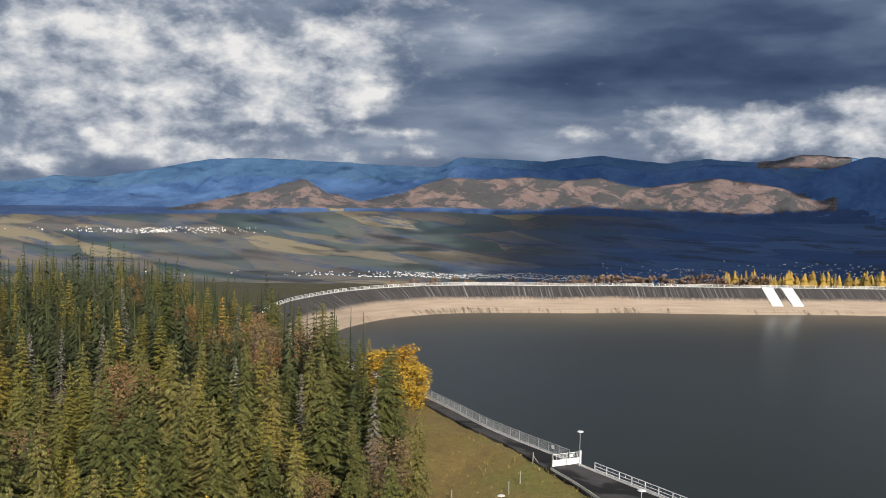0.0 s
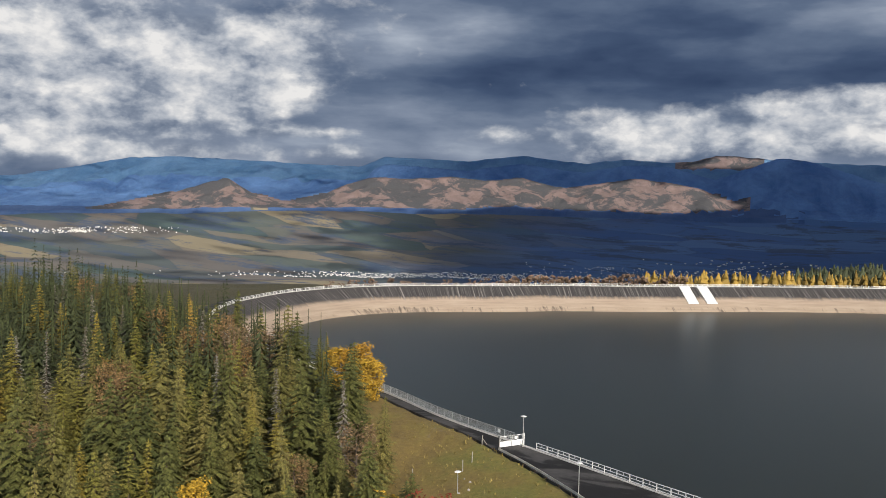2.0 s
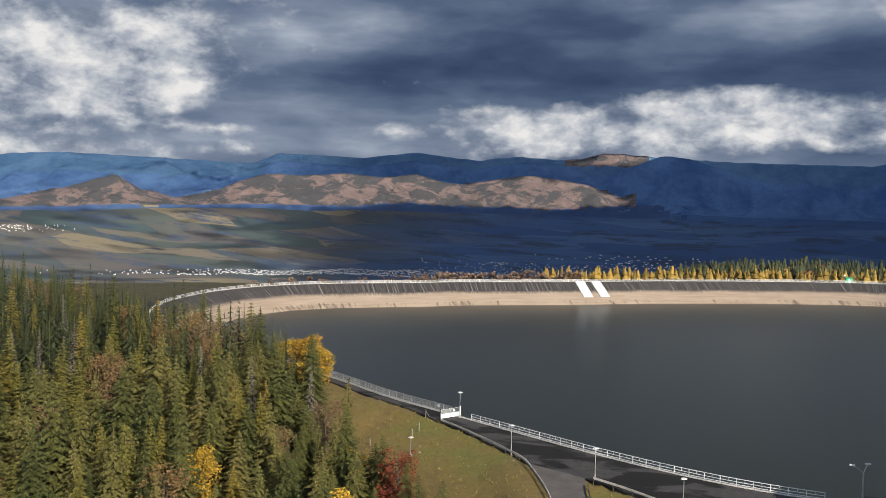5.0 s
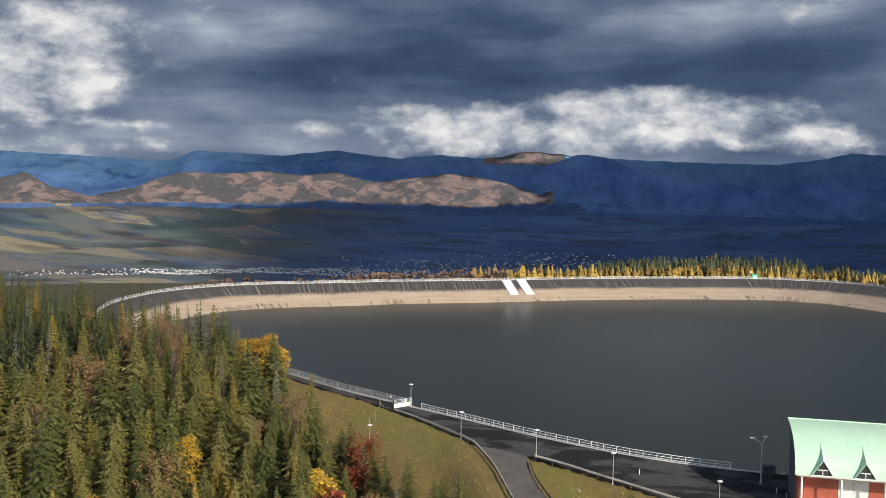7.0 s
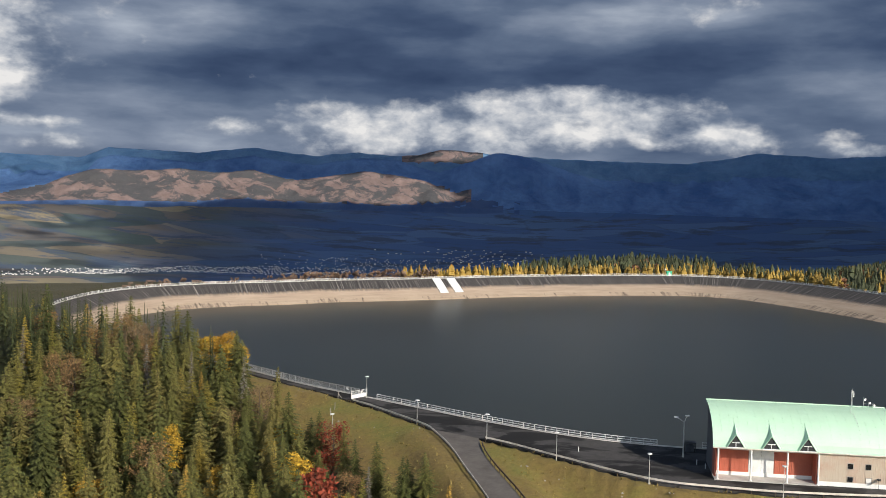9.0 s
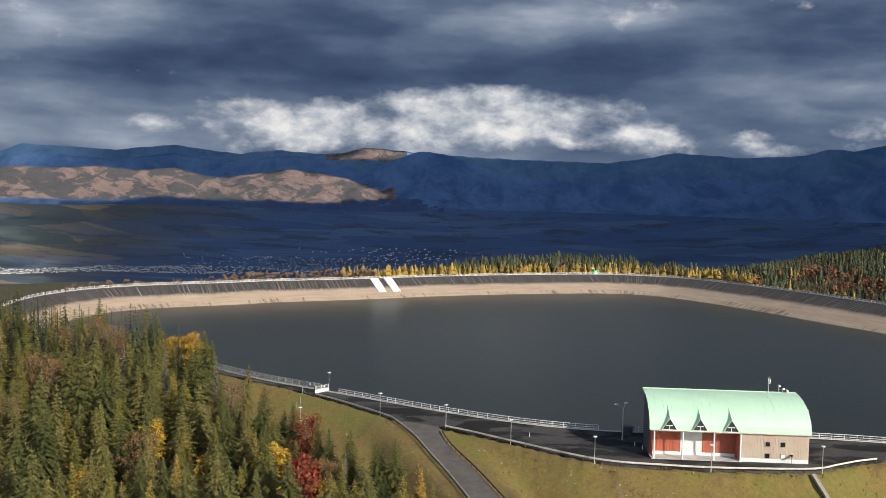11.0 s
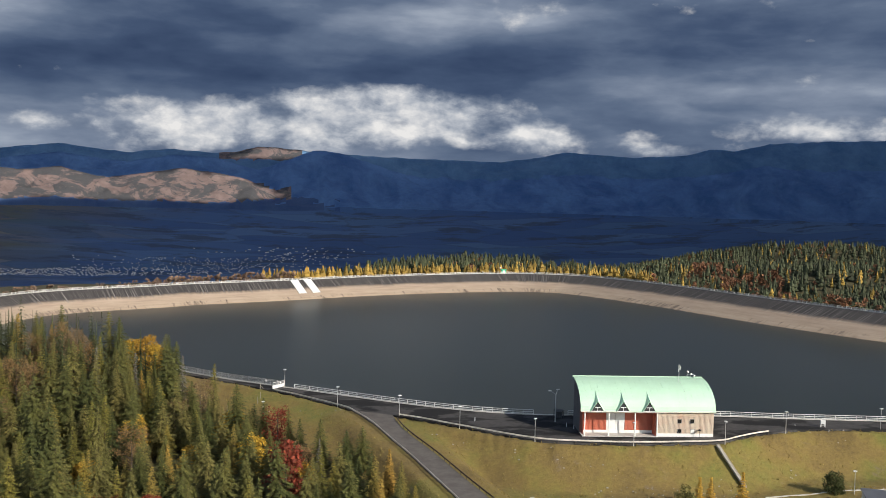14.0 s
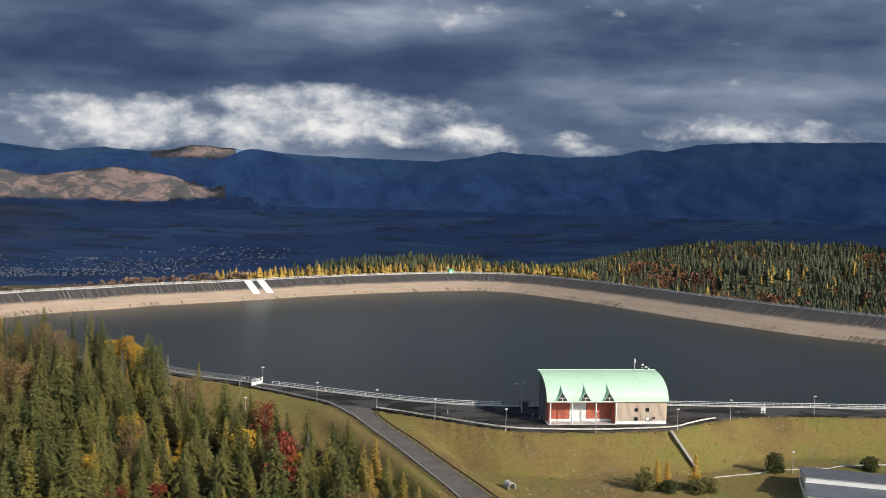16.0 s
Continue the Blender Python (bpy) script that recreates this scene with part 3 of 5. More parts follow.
    big = m.noise(mapped((5, 3), (0.9, 2.0), 0.05), 1.0, 5, 0.5)
    drift = m.math("ADD", around(puff, 0.5, 0.7), around(big, 0.5, 1.1))
    cover = total(m.math("ADD", m.math("ADD", drift, around(heap, 0.6, 0.55)), 0.14), HEAPS)
    shade = m.math("ADD", around(m.math("SUBTRACT", heap, toward), 0.0, 1.1), m.math("ADD", around(heap, 0.6, 0.6), around(puff, 0.5, 1.15)))
    light = m.math("ADD", m.math("ADD", shade, 0.5), around(m.math("MINIMUM", cover, 1.0), 0.65, 0.45))
    bright = m.ramp(light, (0.15, (0.085, 0.115, 0.175)), (0.4, (0.185, 0.218, 0.28)), (0.62, (0.36, 0.385, 0.43)), (0.95, (0.66, 0.65, 0.64)))
    mask = m.ramp(cover, (0.34, 0.0), (0.5, 0.55), (0.7, 1.0))
    col = m.mix(mask, layer, bright)
    em = m.node("ShaderNodeEmission", Strength=1.0)
    m.link(col, em.inputs[0])
    m.link(em.outputs[0], m.nt.nodes["Material Output"].inputs[0])
    me = mesh_of("cloud_sky", v.tolist(), f.tolist(), m.mat, uv, True)
    return tagged(new("backdrop", me), "cloudy sky with grey stratus and bright cumulus gaps", "sky", kind="structure")


# bearing, height, half width, half height, strength
HEAPS = [(-43, 7, 20, 7, 0.62), (-33.9, 6.9, 8, 3.2, 0.4), (-46, 4.2, 13, 2.2, 0.35), (-44, 9.4, 11, 3, 0.2), (-54, 8, 14, 7, 0.3), (-9, 3.6, 10, 2.0, 0.55), (-1.6, 4.0, 14, 2.7, 0.6), (1, 5.2, 8, 1.6, 0.3),
         (4, 4.0, 9, 2.0, 0.35), (8, 3.3, 6, 1.3, 0.3), (-13, 3.0, 5, 1.2, 0.3), (-31.2, 3.35, 6, 0.6, 0.6), (-28.9, 2.25, 3.5, 0.9, 0.65), (-19.8, 3.4, 4, 0.8, 0.45), (-38, 2.2, 10, 1.0, 0.3), (-23, 2.6, 5, 0.8, 0.3), (23.9, 3.9, 7, 1.0, 0.6),
         (15.6, 2.55, 4, 0.6, 0.35), (18.5, 2.6, 3.5, 0.6, 0.3), (-49, 1.5, 10, 1.7, 0.4), (13, 3.0, 10, 1.4, 0.25), (29, 3.3, 8, 0.8, 0.22), (-7.3, 4.3, 1.8, 0.7, -0.4), (0.3, 4.0, 1.9, 0.6, -0.45), (5.5, 3.4, 1.6, 0.6, -0.4), (-3.5, 3.4, 1.5, 0.5, -0.3),
         (-15, 8.8, 18, 3.2, -0.3), (8, 8, 18, 2.4, -0.35)]
# the last row darkens sky above the view, to dim the water's reflection
GREYS = [(-44, 8, 19, 7, 0.3), (-25.8, 8.7, 7, 3, 0.35), (-17.7, 9.5, 10, 4, -0.12), (-13, 6.9, 10, 2.4, -0.3), (-7, 9, 6, 2.5, -0.1), (-0.3, 7.1, 14, 1.8, -0.28), (-14.5, 4.9, 7, 1.6, -0.2), (9.8, 8, 9, 1.5, -0.22),
         (21, 9.3, 10, 1.8, 0.05), (3, 10.6, 9, 1.7, 0.2), (18, 6.4, 11, 1.2, 0.1), (26, 7.4, 8, 1.5, -0.12), (29, 4.5, 7, 1.5, -0.12), (-40, 2.6, 20, 1.8, 0.32), (-22, 3.6, 12, 2.2, 0.25), (14, 4.6, 14, 1.8, 0.12), (-26, 5.6, 9, 1.2, -0.15), (22, 9.5, 14, 3, -0.14), (-15, 22, 100, 12, -0.25)]
sky_back = sky_dome()


# ---- unseen cloud layer, added above the view to shade the valley ----
def shading_cloud_deck():
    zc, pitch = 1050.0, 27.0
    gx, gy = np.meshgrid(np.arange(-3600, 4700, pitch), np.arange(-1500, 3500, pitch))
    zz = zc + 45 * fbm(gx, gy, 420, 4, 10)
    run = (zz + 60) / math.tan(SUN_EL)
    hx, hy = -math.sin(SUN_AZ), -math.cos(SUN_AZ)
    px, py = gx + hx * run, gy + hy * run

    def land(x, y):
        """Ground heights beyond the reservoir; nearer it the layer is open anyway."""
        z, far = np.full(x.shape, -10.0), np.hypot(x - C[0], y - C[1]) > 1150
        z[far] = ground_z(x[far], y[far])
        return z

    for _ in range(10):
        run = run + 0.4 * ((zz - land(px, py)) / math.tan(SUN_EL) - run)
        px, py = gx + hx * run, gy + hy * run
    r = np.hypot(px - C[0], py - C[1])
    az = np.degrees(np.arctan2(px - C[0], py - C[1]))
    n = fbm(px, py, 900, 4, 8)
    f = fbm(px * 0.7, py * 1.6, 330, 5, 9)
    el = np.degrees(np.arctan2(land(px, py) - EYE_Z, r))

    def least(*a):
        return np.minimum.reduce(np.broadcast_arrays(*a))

    # how far inside a gap each sun ray passes; gaps are cut to light the reservoir, the western fields and the uplands
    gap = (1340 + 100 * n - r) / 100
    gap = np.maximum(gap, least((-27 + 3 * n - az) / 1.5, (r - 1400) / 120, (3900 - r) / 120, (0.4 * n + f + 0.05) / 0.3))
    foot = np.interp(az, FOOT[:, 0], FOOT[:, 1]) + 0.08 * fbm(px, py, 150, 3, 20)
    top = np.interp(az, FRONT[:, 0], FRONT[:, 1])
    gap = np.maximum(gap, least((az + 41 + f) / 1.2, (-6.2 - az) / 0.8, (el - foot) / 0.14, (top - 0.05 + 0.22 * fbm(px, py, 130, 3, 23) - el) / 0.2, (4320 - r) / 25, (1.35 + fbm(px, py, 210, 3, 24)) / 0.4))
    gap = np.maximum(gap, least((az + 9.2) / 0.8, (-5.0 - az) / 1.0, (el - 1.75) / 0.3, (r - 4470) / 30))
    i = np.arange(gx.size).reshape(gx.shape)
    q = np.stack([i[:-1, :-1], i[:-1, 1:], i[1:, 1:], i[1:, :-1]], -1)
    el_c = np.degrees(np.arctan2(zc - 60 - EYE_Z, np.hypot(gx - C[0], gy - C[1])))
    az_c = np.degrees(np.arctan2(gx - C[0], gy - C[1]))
    # parts that would come into the camera's view are left out
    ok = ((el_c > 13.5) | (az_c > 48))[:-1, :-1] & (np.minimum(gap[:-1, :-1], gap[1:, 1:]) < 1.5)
    m = Net("shading_cloud", 1.0)
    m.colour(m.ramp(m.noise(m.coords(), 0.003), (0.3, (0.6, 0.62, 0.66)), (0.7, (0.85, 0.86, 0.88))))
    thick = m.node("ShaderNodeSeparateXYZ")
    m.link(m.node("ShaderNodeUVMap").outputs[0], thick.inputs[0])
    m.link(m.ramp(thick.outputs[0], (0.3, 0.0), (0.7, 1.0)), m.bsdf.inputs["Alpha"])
    # thinned to the west to lift the shadows, in place of haze
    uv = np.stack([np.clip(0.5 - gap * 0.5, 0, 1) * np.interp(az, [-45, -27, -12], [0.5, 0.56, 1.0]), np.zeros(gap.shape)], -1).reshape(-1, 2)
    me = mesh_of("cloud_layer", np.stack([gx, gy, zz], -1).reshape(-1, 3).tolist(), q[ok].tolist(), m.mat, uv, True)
    return tagged(new("cloud_layer", me), "unseen cloud layer added to shade the valley, with gaps cut for sunlit ground", "cloud", kind="structure")


deck = shading_cloud_deck()


# ---- reservoir ----
BOWL = np.where(CREST[:, 1] > 150, np.interp(CREST[:, 0], [-120, -40, 74, 180], [1.1, 1.1, 1.5, 1.85]), np.where(CREST[:, 0] > 140, np.interp(CREST[:, 1], [60, 150], [1.1, 1.85]), 1.1))


def ring_mesh(name, profile, mat, closed_profile=False):
    """Sweeps (outward distance, height) round the crest; the texture runs along it and down it."""
    n, k = len(CREST), len(profile)
    s = np.arange(n + 1) * np.hypot(*(CREST[1] - CREST[0]))
    verts, uvs = [], []
    down = [0.0]
    for a, b in zip(profile, profile[1:]):
        down.append(down[-1] + math.hypot(b[0] - a[0], b[1] - a[1]))
    for i in range(n + 1):
        p, q = CREST[i % n], CREST_N[i % n]
        for (o, z), t in zip(profile, down):
            o = o * BOWL[i % n] if o < -1 else o
            verts.append((p[0] - q[0] * o, p[1] - q[1] * o, z))
            uvs.append((s[i], t))
    faces = [(i * k + j, (i + 1) * k + j, (i + 1) * k + j + 1, i * k + j + 1) for i in range(n) for j in range(k - 1)]
    return mesh_of(name, verts, faces, mat, uvs)


lining = tagged(new("embankment_lining", ring_mesh("embankment_lining", [(0.25, 0.02), (0.0, 0.02), (-1.6, -1.0), (-8, -5.0), (-16.5, -10.3), (-34, -21), (-44, -27)], M["lining"])),
                "black asphalt reservoir lining with pale silt band and streaks", "embankment", kind="structure")
kerb = tagged(new("crest_kerb", ring_mesh("crest_kerb", [(0.5, -0.3), (0.5, 0.16), (0.46, 0.2), (0.06, 0.2), (0.02, 0.16), (0.02, -0.1)], M["concrete"])),
              "pale concrete kerb along the dam crest", "kerb", kind="structure")
wi = CREST + CREST_N * 15.0 * BOWL[:, None]
water = tagged(new("water", mesh_of("water", [(x, y, WATER_Z) for x, y in wi], [tuple(range(len(wi)))], M["water"])), "still grey-brown reservoir water with faint ripples", "water", kind="structure")


def strip(name, left, right, mat, z=None, thick=0.5):
    """A paved strip between two lines, with skirts."""
    n = max(len(left), len(right))
    L = np.array([left[min(int(round(i * (len(left) - 1) / (n - 1))), len(left) - 1)] for i in range(n)])
    R = np.array([right[min(int(round(i * (len(right) - 1) / (n - 1))), len(right) - 1)] for i in range(n)])
    v, f = [], []
    for a, b in zip(L, R):
        za, zb = (z, z) if z is not None else (a[2], b[2])
        v += [(a[0], a[1], za - thick), (a[0], a[1], za), (b[0], b[1], zb), (b[0], b[1], zb - thick)]
    for i in range(n - 1):
        for k in range(3):
            f.append((i * 4 + k, i * 4 + k + 1, (i + 1) * 4 + k + 1, (i + 1) * 4 + k))
    return mesh_of(name, v, f, mat)


# crest road all round, and the yard in front of the hall
far_part = [i for i in range(len(CREST)) if not (-88 < CREST[i, 0] < 146 and CREST[i, 1] < 118)]
start = next(k for k in range(len(far_part)) if far_part[k] != far_part[k - 1] + 1)
far_part = far_part[start:] + far_part[:start]
road_in = np.array([CREST[i] - CREST_N[i] * 0.6 for i in far_part])
road_out = np.array([CREST[i] - CREST_N[i] * 7.2 for i in far_part])
tagged(new("crest_road", strip("crest_road", road_in, road_out, M["asphalt"], 0.0)), "dark asphalt service road on the dam crest", "road", kind="structure")
yard_poly = np.concatenate([near_crest + np.array((0.0, -0.5)), OUTER2[::-1], OUTER[::-1]])
ym = bmesh.new()
top = ym.faces.new([ym.verts.new((x, y, 0.0)) for x, y in yard_poly])
side = bmesh.ops.extrude_face_region(ym, geom=[top])
bmesh.ops.translate(ym, vec=(0, 0, -0.5), verts=[v for v in side["geom"] if isinstance(v, bmesh.types.BMVert)])
bmesh.ops.recalc_face_normals(ym, faces=ym.faces[:])
bmesh.ops.triangulate(ym, faces=[f for f in ym.faces if len(f.verts) > 4])
yme = bpy.data.meshes.new("yard_road")
ym.to_mesh(yme)
ym.free()
yme.materials.append(M["asphalt"])
tagged(new("road", yme), "patchy dark asphalt road and yard with damp stains", "road", kind="structure")
tagged(new("lane", strip("lane", LANE_L, LANE_R, M["lane"])), "worn grey asphalt lane running down the grass slope", "road", kind="structure")


# ---- lamps ----
def lamp_post():
    ob = thing("street_lamp", "slim grey steel lamp post with a white flat head", "street lamp", group="lamps along the crest road")
    part("base", tube([(0, 0, -0.3), (0, 0, 0.9), (0, 0, 1.0)], [0.1, 0.1, 0.075], 8), M["concrete"], ob, "thick concrete-grey base sleeve")
    part("pole", tube([(0, 0, 0.9), (0, 0, 3.0), (0, 0, 5.1)], [0.075, 0.06, 0.05], 8), M["galv"], ob)
    part("head", joined(tube([(0, 0, 5.05), (0, 0, 5.15), (0, 0, 5.3), (0, 0, 5.36)], [0.12, 0.4, 0.42, 0.2], 10), box(-0.5, 0.5, -0.16, 0.16, 5.12, 5.28, 0.04)), M["white"], ob, "white flat lamp head")
    return ob


LAMPS = [(-36.4, 79.9), (-20.0, 56.4), (-3.7, 46.4), (10.9, 34.3), (27.6, 22.4), (50.1, 19.0), (72.3, 21.0), (91.2, 31.4), (117.4, 35.6)]
first = lamp_post()
first.matrix_world = pose(*LAMPS[0], 0)
for i, (x, y) in enumerate(LAMPS[1:]):
    copy_thing(first, pose(x, y, 0, 0, 0, 20 * i))
copy_thing(first, pose(97.1, 7.4, height(97.1, 7.4), 0, 0, 30))


def double_lamp(m):
    ob = thing("double_street_lamp", "tall grey steel lamp post with two angled arms", "street lamp", m, "tall lamps beside the hall")
    part("pole", tube([(0, 0, -0.3), (0, 0, 3), (0, 0, 7.0)], [0.17, 0.14, 0.11], 8), M["galv"], ob)
    part("base", tube([(0, 0, 0), (0, 0, 0.5), (0, 0, 0.6)], [0.2, 0.2, 0.14], 8), M["concrete"], ob)
    for sx, rise, reach in ((-1, 1.0, 1.6), (1, 1.3, 0.55)):
        part("arm", tube([(0, 0, 6.9), (sx * reach * 0.5, 0, 6.95 + rise * 0.55), (sx * reach, 0, 6.9 + rise)], 0.075, 6), M["galv"], ob)
        part("head", box(sx * reach - 0.42, sx * reach + 0.42, -0.17, 0.17, 6.82 + rise, 7.06 + rise, 0.05), M["white"], ob, "white lamp head")
    return ob


double_lamp(pose(35.6, 41.0, 0, 0, 0, 8))
double_lamp(pose(73.8, 41.5, 0, 0, 0, 150))


# ---- railings ----
def along(line, step):
    """Poses at even steps on a 2D or 3D line, x along it."""
    line = np.asarray(line, float)
    s = np.concatenate([[0], np.cumsum(np.hypot(*np.diff(line[:, :2], axis=0).T))])
    at = np.arange(0, s[-1] + 0.01, s[-1] / max(1, round(s[-1] / step)))
    out = []
    for t in at:
        p = [np.interp(t, s, line[:, i]) for i in range(line.shape[1])]
        q = [np.interp(min(t + 0.3, s[-1]), s, line[:, i]) - np.interp(max(t - 0.3, 0), s, line[:, i]) for i in range(2)]
        out.append((p[0], p[1], p[2] if len(p) > 2 else 0.0, math.degrees(math.atan2(q[1], q[0]))))
    return out


def rail_bar(stations, z, hy, hz, shift=0.0):
    """A flat bar on the stations, at height z, half thickness hy and half height hz."""
    v, f = [], []
    for x, y, z0, a in stations:
        c, s = -math.sin(math.radians(a)), math.cos(math.radians(a))
        for o, h in ((-hy, -hz), (hy, -hz), (hy, hz), (-hy, hz)):
            v.append((x + c * (o + shift), y + s * (o + shift), z0 + z + h))
    for i in range(len(stations) - 1):
        f += [(i * 4 + k, i * 4 + (k + 1) % 4, i * 4 + 4 + (k + 1) % 4, i * 4 + 4 + k) for k in range(4)]
    n = 4 * (len(stations) - 1)
    return v, f + [(3, 2, 1, 0), (n, n + 1, n + 2, n + 3)]


def crest_between(x0, x1):
    p = near_crest[(near_crest[:, 0] >= x0) & (near_crest[:, 0] <= x1)]
    return np.concatenate([p, np.zeros((len(p), 1))], 1) + np.array((0, -0.28, 0.18))


def water_railing(x0, x1, label):
    ob = thing("railing", label, "railing", group="railings on the crest")
    st = along(crest_between(x0, x1), 2.7)
    post_me = mesh_of("post", *box(-0.06, 0.06, -0.05, 0.05, -0.35, 1.14, 0.012), M["white"])
    small_me = mesh_of("baluster", *box(-0.025, 0.025, -0.02, 0.02, 0.58, 1.05), M["white"])
    fine = along(crest_between(x0, x1), 1.0)
    for name, z, h in (("top_rail", 1.1, 0.055), ("middle_rail", 0.6, 0.045), ("bottom_rail", 0.18, 0.045)):
        part(name, rail_bar(fine, z, 0.03, h), M["white"], ob)
    for i, (x, y, z, a) in enumerate(st):
        part("post", post_me, None, ob).matrix_local = pose(x, y, z, 0, 0, a)
        if i < len(st) - 1:
            x2, y2 = st[i + 1][:2]
            part("baluster", small_me, None, ob).matrix_local = pose((x + x2) / 2, (y + y2) / 2, z, 0, 0, a)
    return ob


water_railing(-36.0, 33.2, "white painted steel railing between road and water")
water_railing(37.5, 150.0, "white painted steel railing behind the hall along the water")


def mesh_fence():
    ob = thing("mesh_fence", "pale grey steel fence with barred panels along the crest", "fence")
    line = crest_between(-91, -37.5)
    st = along(line, 2.6)
    post_me = mesh_of("post", *box(-0.05, 0.05, -0.05, 0.05, -0.35, 1.62, 0.012), M["galv"])
    step = math.hypot(st[1][0] - st[0][0], st[1][1] - st[0][1])
    bars = [box(-0.012, 0.012, -0.012, 0.012, 0.15, 1.5)]
    panel_me = mesh_of("barred_panel", *joined(*[moved(bars[0], Matrix.Translation((0.06 + k * (step - 0.12) / 14, 0, 0))) for k in range(15)]), M["galv"])
    fine = along(line, 1.3)
    part("top_rail", rail_bar(fine, 1.53, 0.03, 0.045), M["galv"], ob)
    part("bottom_rail", rail_bar(fine, 0.14, 0.03, 0.04), M["galv"], ob)
    for i, (x, y, z, a) in enumerate(st):
        part("post", post_me, None, ob).matrix_local = pose(x, y, z, 0, 0, a)
        if i < len(st) - 1:
            part("barred_panel", panel_me, None, ob).matrix_local = pose(x, y, z, 0, 0, math.degrees(math.atan2(st[i + 1][1] - y, st[i + 1][0] - x)))
    sx, sy, sz, sa = st[-3]
    part("notice_plate", moved(box(-0.35, 0.35, -0.09, -0.06, 0.75, 1.35), pose(sx + 1, sy - 0.6, sz, 0, 0, sa)), M["white"], ob, "blank white notice plate")
    return ob


mesh_fence()

# the far crest carries the same railing, joined
far_line = np.array([(*(CREST[i] - CREST_N[i] * 0.28), 0.18) for i in far_part])
far_st = along(far_line, 2.7)
post_geo = box(-0.07, 0.07, -0.06, 0.06, -0.1, 1.14)
far_geo = joined(*[moved(post_geo, pose(x, y, z, 0, 0, a)) for x, y, z, a in far_st], *[rail_bar(far_st, z, 0.035, 0.06) for z in (1.1, 0.6, 0.18)])
tagged(new("crest_railing", mesh_of("crest_railing", *far_geo, M["white"])), "pale steel railing running round the far dam crest", "railing", kind="stuff")


def guard_rail(line, label, beam_mat, step=4.0, z=0.62):
    ob = thing("guard_rail", label, "guard rail", group="guard rails beside the roads")
    line = np.asarray(line, float)
    if line.shape[1] == 2:
        line = np.concatenate([line, np.zeros((len(line), 1))], 1)
    st = along(line, step)
    fine = along(line, 2.0)
    part("beam", joined(rail_bar(fine, z + 0.09, 0.05, 0.085), rail_bar(fine, z - 0.09, 0.05, 0.085), rail_bar(fine, z, 0.02, 0.05, 0.02)), beam_mat, ob)
    post_me = mesh_of("post", *box(-0.07, 0.07, 0.04, 0.17, -1.0, z + 0.12, 0.015), M["post"])
    for x, y, zz, a in st:
        part("post", post_me, None, ob).matrix_local = pose(x, y, zz, 0, 0, a)
    return ob


def shifted(line, d):
    n = normals(np.asarray(line)[:, :2])
    out = np.array(line, float)
    out[:, :2] += n * d
    return out


gate_edge = OUTER[OUTER[:, 0] > -40.0]
guard_rail(shifted(gate_edge, -0.35), "pale metal guard rail on dark posts beside the crest road", M["rail"])
guard_rail(shifted(LANE_L, -0.3), "weathered guard rail on dark posts beside the lane", M["rail"], 3.0, 0.55)
guard_rail(shifted(LANE_R[2:], 0.3), "dark weathered guard rail along the lane", M["post"], 3.0, 0.5)
guard_rail(shifted(OUTER2[1:52], -0.35), "pale metal guard rail curving round the yard", M["rail"])


# ---- gate ----
def gate():
    a, b = Vector((-39.6, 77.0, 0)), Vector((-36.7, 81.0, 0))
    w = (b - a).length
    ob = thing("gate", "white steel double gate with solid lower panels, closed", "gate", pose(a.x, a.y, 0, 0, 0, math.degrees(math.atan2(b.y - a.y, b.x - a.x))))
    for x in (-0.08, w + 0.08):
        part("gate_post", box(x - 0.09, x + 0.09, -0.09, 0.09, -0.5, 2.1, 0.02), M["dark" if x < 0 else "white"], ob)
    for k in range(2):
        x0, x1 = 0.05 + k * w / 2, (k + 1) * w / 2 - 0.05
        leaf = part("gate_leaf", joined(box(x0, x0 + 0.07, -0.035, 0.035, 0.12, 1.95), box(x1 - 0.07, x1, -0.035, 0.035, 0.12, 1.95), box(x0 + 0.07, x1 - 0.07, -0.03, 0.03, 1.88, 1.95),
                                        box(x0 + 0.07, x1 - 0.07, -0.03, 0.03, 0.98, 1.06), box(x0 + 0.07, x1 - 0.07, -0.03, 0.03, 0.12, 0.2)), M["white"], ob)
        part("gate_panel", box(x0 + 0.07, x1 - 0.07, -0.012, 0.012, 0.2, 0.98), M["white"], leaf)
        n = 9
        for i in range(n):
            x = x0 + 0.07 + (i + 0.5) * (x1 - x0 - 0.14) / n
            part("bar", box(x - 0.014, x + 0.014, -0.014, 0.014, 1.06, 1.88), M["white"], leaf)
    part("notice_plate", box(w * 0.62, w * 0.62 + 0.55, -0.075, -0.045, 1.25, 1.75), M["plaster"], ob, "plain white notice plate")
    return ob


gate()


